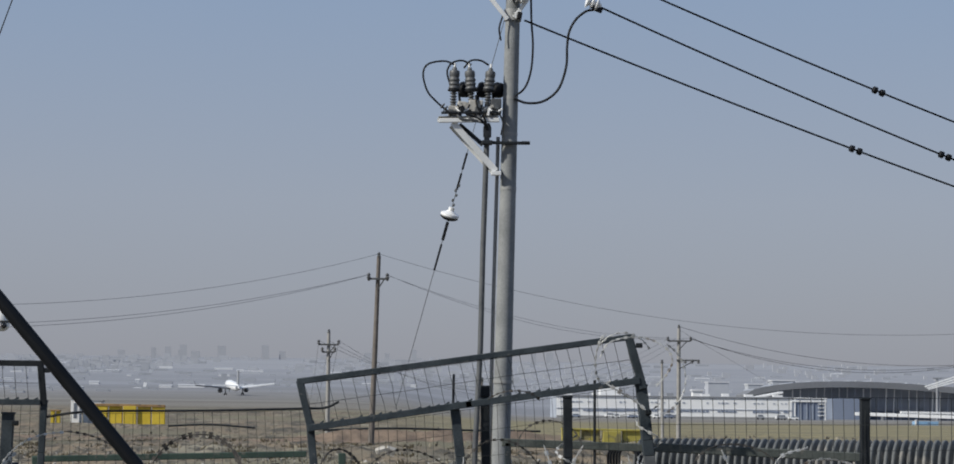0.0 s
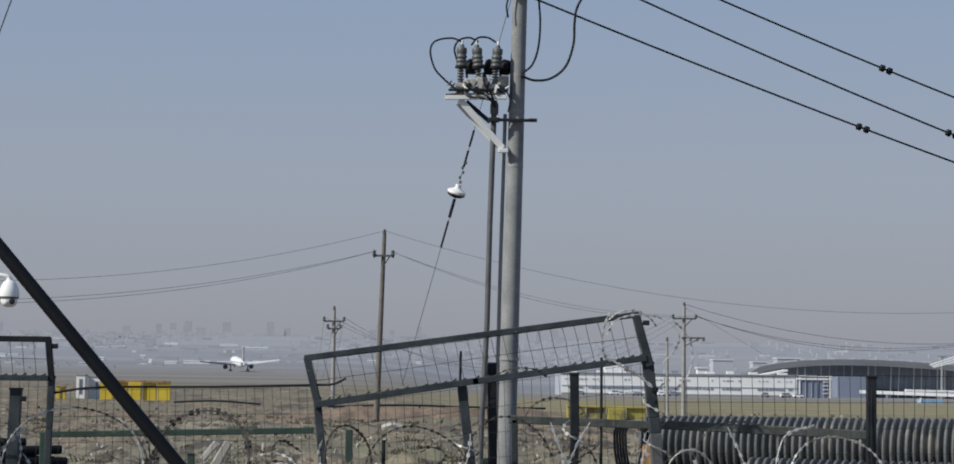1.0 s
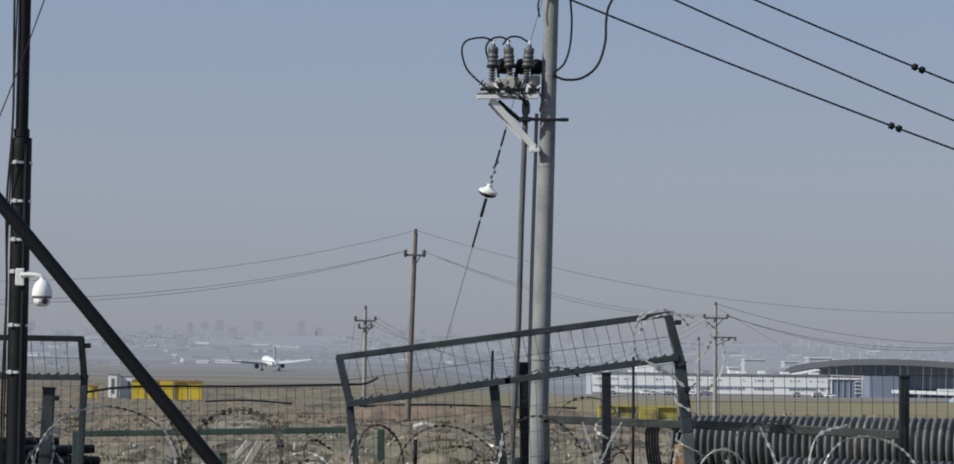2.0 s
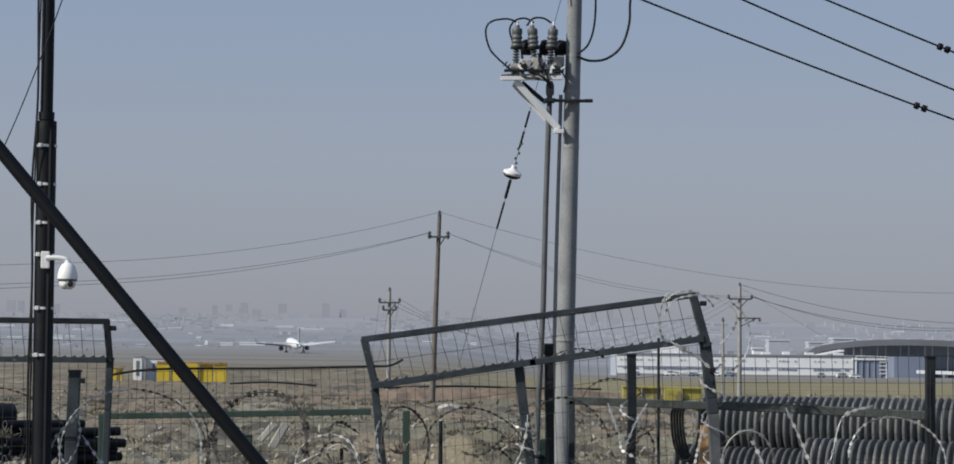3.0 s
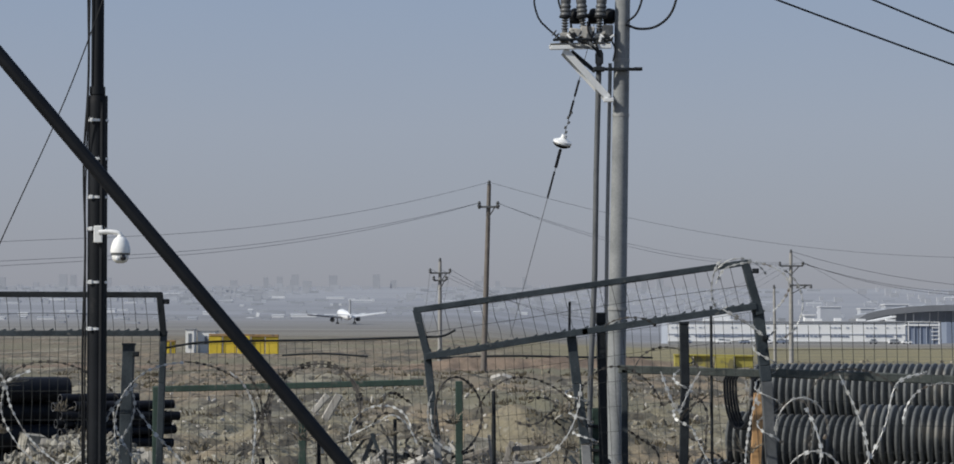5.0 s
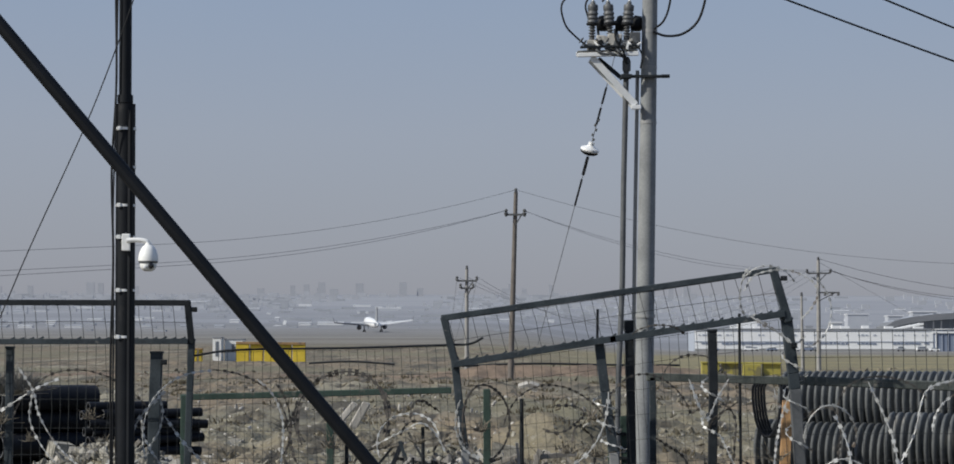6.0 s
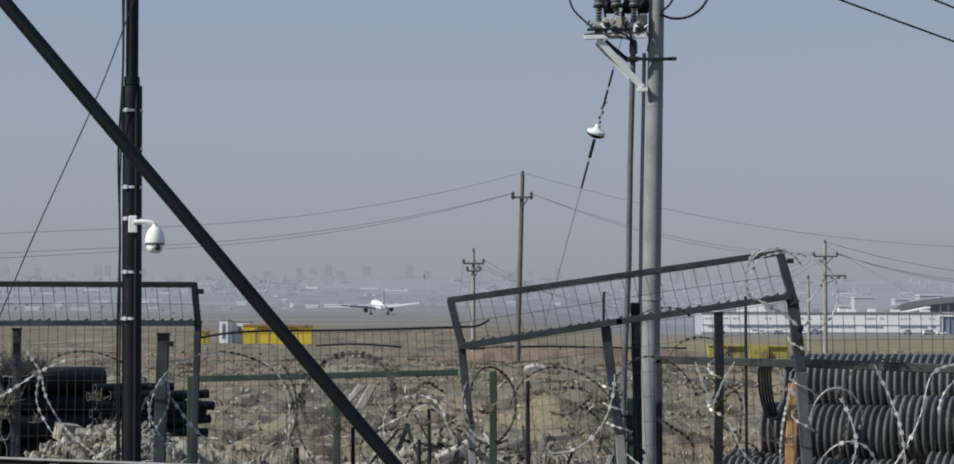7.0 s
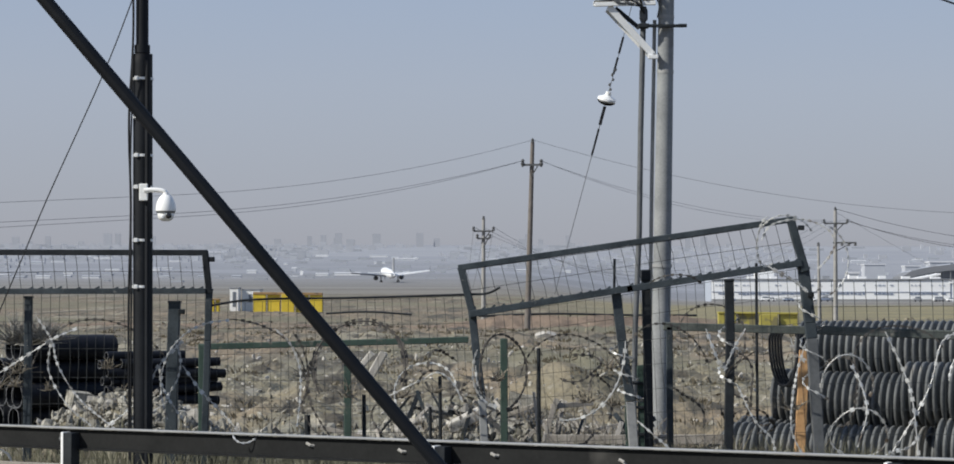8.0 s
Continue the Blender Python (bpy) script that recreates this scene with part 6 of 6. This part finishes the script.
    for k in range(16):
        part("roof_rib", beam(new_bm(), (198 + k * 9.2, 1085.5, 11.25 + 6.7 * math.sin(math.pi * ((4 + k * 9.2) / 156) ** 0.6)), (210 + k * 9.2, 1180, 11.5 + 6.7 * math.sin(math.pi * ((4 + k * 9.2) / 156) ** 0.6)), 0.5, 0.35), M_SLATE, g)
    gable = thing("white_shed", (196, 1040, -0.5), "small white gabled shed beside the terminal", "building")
    part("wall", box(new_bm(), (196, 1046, 4.2), (12, 12, 9.5)), M_FACADE, gable)
    part("roof", beam(new_bm(), (188, 1046, 8.6), (203, 1046, 11.6), 0.8, 13), M_FACADE, gable)
    b = thing("boarding_bridge", (255, 1000, -0.5), "pale covered boarding bridge beside the terminal", "bridge")
    part("tunnel", beam(new_bm(), (227, 1000, 2.3), (330, 985, -0.2), 1.5, 2.2, 0.1), M_FACADE, b)
    part("tunnel", beam(new_bm(), (249.5, 1010, 3.2), (300, 1010, 2.6), 1.0, 2.2, 0.1), M_FACADE, b)
    for x in (240, 263, 290):
        part("leg", box(new_bm(), (x, 1004, 0.6), (0.9, 0.9, 3.4)), M_ROOF, b)
    blue = mat("pale_blue_panel", (0.20, 0.36, 0.54), (0.28, 0.44, 0.62), 0.6, 0, 0.3, 0, 2)
    c = thing("blue_container", (111, 430, -0.4), "low pale blue container with a white end standing on the airfield", "container")
    part("body", box(new_bm(), (111, 430, 0.1), (4.5, 2.2, 1.1), (0, 0, 0), 0.05), blue, c)
    part("end_frame", box(new_bm(), (108.9, 428.85, 0.25), (0.3, 0.2, 1.4), (0, 0, 0), 0.03), M_FACADE, c)
    part("seam", box(new_bm(), (111.3, 428.86, 0.1), (0.08, 0.08, 1.0)), M_NAVY, c)
    m = thing("floodlight_mast", (266, 1010, -0.4), "tall thin grey mast with slanting white canopy arms", "mast")
    part("shaft", tube(new_bm(), [(266, 1010, -1), (266, 1010, 18.2)], 0.7, 8, 0.5), M_ROOF, m)
    part("head", box(new_bm(), (266, 1010, 18.4), (4, 1.2, 0.7), (0, 0, 0), 0.1), M_ROOF, m)
    for dz, l in ((0.0, 24), (-1.4, 22), (-2.6, 18)):
        part("canopy_arm", beam(new_bm(), (259.2 - dz * 0.6, 1005, 14.5 + dz * 0.4), (259.2 + l, 1005, 14.5 + l * 0.34 + dz), 0.55, 0.6, 0.05), M_FACADE, m, "white canopy arm")
    for x, y, z, w, d, h, label in ((159, 1010, 9.4, 4.4, 4, 4.4, "small white rooftop cabin above the hall"), (292, 1500, 15, 15, 14, 17, "pale hangar far behind the terminal"), (299, 1800, 18, 16, 15, 16, "pale warehouse far behind the terminal"), (332, 1820, 17, 12, 15, 16, "pale warehouse far behind the terminal")):
        o = thing("far_shed", (x, y, z - h / 2), label, "building", "far sheds")
        part("wall", box(new_bm(), (x, y, z), (w, d, h), (0, 0, 0), 0.1), M_CITY if y > 1400 else M_FACADE, o)
        part("roof", box(new_bm(), (x, y, z + h / 2 + 0.2), (w + 1, d + 1, 0.8), (0, 0, 0), 0.1), M_CITYPALE, o)


terminal()


# ---------------- distant plain: sheds, blocks, trees ----------------
taken = []


def clear_of(x, y, w):
    if any(abs(y - v) < 10 and abs(x - u) < w + q + 6 for u, v, q in taken):
        return False
    taken.append((x, y, w))
    return True


def town(n, y0, y1, seed, wide, tall, power, spread=0.30):
    """Places of buildings, thick in some quarters and thin in others: x, y, ground, half width, half depth, height."""
    rnd = random.Random(seed)
    out = []
    for k in range(n):
        y = y0 + (y1 - y0) * rnd.random() ** power
        x = rnd.uniform(-spread, spread) * y
        if (y < 1350 and x > 0.04 * y) or (x > 0.14 * y and rnd.random() < 0.75):
            continue
        if noise.noise((x * 0.004, y * 0.0012, seed)) < rnd.uniform(-0.35, 0.25):
            continue
        w, d, h = rnd.uniform(*wide) * y / 2500, rnd.uniform(1.6, 2.6), rnd.uniform(*tall) * (1.6 if rnd.random() < 0.08 else 1.0) * y / 2500
        if clear_of(x, y, w):
            out.append((x, y, height(x, y), w, d, h))
    return out


def joined(name, places, material, label, category):
    verts, faces = [], []
    for x, y, z, w, d, h in places:
        i = len(verts)
        for dz in (-2, h):
            verts += [(x - w, y - d, z + dz), (x + w, y - d, z + dz), (x + w, y + d, z + dz), (x - w, y + d, z + dz)]
        faces += [(i, i + 1, i + 5, i + 4), (i + 1, i + 2, i + 6, i + 5), (i + 2, i + 3, i + 7, i + 6), (i + 3, i, i + 4, i + 7), (i + 4, i + 5, i + 6, i + 7)]
    me = bpy.data.meshes.new(name)
    me.from_pydata(verts, [], faces)
    me.materials.append(material)
    tagged(new(name, me), label, category, "", "stuff")


def shed(x, y, z, w, d, h, wall, roof, label, name="distant_shed"):
    """A long low building with a shallow pitched roof."""
    t = thing(name, (x, y, z), label, "building", "sheds and houses on the plain")
    part("wall", box(new_bm(), (x, y, z + h / 2 - 1), (2 * w, 2 * d, h + 2)), wall, t)
    bm = new_bm()
    e, r = 0.2, h * 0.2 + 0.2
    v = [bm.verts.new((x + sx * (w + e), y + sy * (d + e), z + h)) for sx in (-1, 1) for sy in (-1, 1)]
    top = [bm.verts.new((x + sx * (w + e), y, z + h + r)) for sx in (-1, 1)]
    for f in ((v[0], v[2], top[1], top[0]), (v[3], v[1], top[0], top[1]), (v[1], v[0], top[0]), (v[2], v[3], top[1]), (v[0], v[1], v[3], v[2])):
        bm.faces.new(f)
    part("roof", bm, roof, t)


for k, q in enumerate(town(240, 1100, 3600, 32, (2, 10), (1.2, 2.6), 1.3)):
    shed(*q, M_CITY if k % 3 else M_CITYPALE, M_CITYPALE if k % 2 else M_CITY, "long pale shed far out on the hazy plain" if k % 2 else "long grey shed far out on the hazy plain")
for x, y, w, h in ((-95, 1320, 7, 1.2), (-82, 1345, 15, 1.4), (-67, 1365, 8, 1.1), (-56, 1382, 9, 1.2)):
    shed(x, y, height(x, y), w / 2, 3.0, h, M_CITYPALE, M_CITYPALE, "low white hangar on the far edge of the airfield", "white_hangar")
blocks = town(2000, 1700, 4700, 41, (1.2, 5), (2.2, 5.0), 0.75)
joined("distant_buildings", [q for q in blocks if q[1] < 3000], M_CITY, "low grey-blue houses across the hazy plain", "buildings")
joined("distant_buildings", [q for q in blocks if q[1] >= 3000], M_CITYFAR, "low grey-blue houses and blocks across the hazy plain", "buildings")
rnd = random.Random(33)
for k in range(30):
    x = rnd.uniform(-0.27, 0.12) * 4650
    w, h = rnd.uniform(9, 20), rnd.uniform(9, 26)
    yt = 4560 + 5 * k
    bm = box(new_bm(), (x, yt, height(x, 4650) + h / 2 - 2), (w, 3, h + 4))
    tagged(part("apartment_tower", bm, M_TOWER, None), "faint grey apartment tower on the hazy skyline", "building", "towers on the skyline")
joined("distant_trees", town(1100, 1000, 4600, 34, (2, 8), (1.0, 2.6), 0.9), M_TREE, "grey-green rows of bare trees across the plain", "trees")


# ---------------- airliner ----------------
def airliner():
    c = Vector((-43.0, 1000, 11.4))
    t = thing("airliner", c, "white twin-engined airliner low over the runway, seen from behind", "aircraft")
    M = Matrix.Translation(c) @ pose(0, 0, 0, 4, -2, 10)
    P2 = lambda x, y, z: M @ Vector((x, y, z))
    prof = ((0.15, -17), (0.8, -15), (1.5, -11), (1.95, -6), (1.95, 11), (1.7, 15), (1.1, 18), (0.3, 19.6))
    part("fuselage", turned(new_bm(), prof, M @ pose(0, 0, 0, -90, 0, 0), 20), M_PLANE, t, "", True)

    def blade(pts, th, material, name, label=""):
        bm = new_bm()
        up = [bm.verts.new(P2(*p) + Vector((0, 0, th))) for p in pts]
        dn = [bm.verts.new(P2(*p) - Vector((0, 0, th))) for p in pts]
        bm.faces.new(up)
        bm.faces.new(dn[::-1])
        for k in range(len(pts)):
            bm.faces.new((up[k], dn[k], dn[(k + 1) % len(pts)], up[(k + 1) % len(pts)]))
        return part(name, bm, material, t, label)

    for s in (-1, 1):
        # left wing gets dark grey as painted shade, right wing stays white
        blade([(s * 1.5, 4, -1), (s * 17, -3.5, 0.9), (s * 17, -5, 0.9), (s * 6, -3.2, -0.5), (s * 1.5, -3.4, -1)], 0.22, M_PLANE if s > 0 else M_PLANEDK, "wing")
        blade([(s * 0.6, -13, 0.9), (s * 6.2, -16, 1.5), (s * 6.2, -17.2, 1.5), (s * 0.6, -16.4, 0.9)], 0.12, M_PLANE, "tailplane")
        blade([(s * 17, -3.6, 0.9), (s * 17.4, -4.4, 2.8), (s * 17.4, -5.2, 2.8), (s * 17, -5, 0.9)], 0.1, M_PLANEDK, "winglet")
        eng = part("engine", turned(new_bm(), ((0.55, -2.4), (0.85, -1.4), (1.12, 0), (1.12, 1.6), (0.95, 2.1)), Matrix.Translation(P2(s * 5.6, 2.2, -1.9)) @ pose(0, 0, 0, -90, 0, 0), 16), M_PLANEDK, t, "dark grey engine", True)
        part("main_gear", tube(new_bm(), [P2(s * 3.7, -1, -1.0), P2(s * 3.7, -1, -3.4)], 0.22, 8), M_PLANEDK, t)
        for q in (-0.4, 0.4):
            part("tyre", turned(new_bm(), ((0.4, -0.2), (0.58, -0.12), (0.58, 0.12), (0.4, 0.2)), Matrix.Translation(P2(s * 3.7 + q, -1, -3.5)) @ pose(0, 0, 0, 0, 90, 0), 14), M_RUBBER, t)
    bm = new_bm()
    fin = [(0, -10.5, 1.7), (0, -15, 7.6), (0, -17, 7.6), (0, -16, 1.5)]
    lo = [bm.verts.new(P2(x - 0.2, y, z)) for x, y, z in fin]
    hi = [bm.verts.new(P2(x + 0.2, y, z)) for x, y, z in fin]
    bm.faces.new(lo)
    bm.faces.new(hi[::-1])
    for k in range(4):
        bm.faces.new((lo[k], hi[k], hi[(k + 1) % 4], lo[(k + 1) % 4]))
    # fin in a lighter grey that paints distance haze over it
    part("tail_fin", bm, M_ROOF, t, "grey tail fin")
    part("nose_gear", tube(new_bm(), [P2(0, 14, -1.4), P2(0, 14, -3.4)], 0.18, 8), M_PLANEDK, t)


airliner()


def parked_plane():
    c = Vector((-109.390, 1300.000, 10.554))
    t = thing("parked_plane", c, "small white plane parked far off on the airfield", "aircraft")
    part("fuselage", turned(new_bm(), ((0.2, -5), (0.9, -3), (1.15, 0), (1.0, 3), (0.3, 5)), Matrix.Translation(c + Vector((0, 0, 1.2))) @ pose(0, 0, 0, 0, 90, 0), 12), M_PLANE, t, "", True)
    part("tail_fin", beam(new_bm(), c + Vector((3.8, 0, 1.6)), c + Vector((4.6, 0, 5.0)), 1.6, 0.3, 0.05, (0, -1, 0)), M_PLANE, t)
    part("wing", box(new_bm(), c + Vector((0, 0, 1.0)), (2.2, 11, 0.3), (0, 0, 0), 0.05), M_PLANE, t)
    part("gear", box(new_bm(), c + Vector((0.5, 0, -0.4)), (0.4, 2.0, 1.6), (0, 0, 0), 0.05), M_PLANEDK, t)


parked_plane()
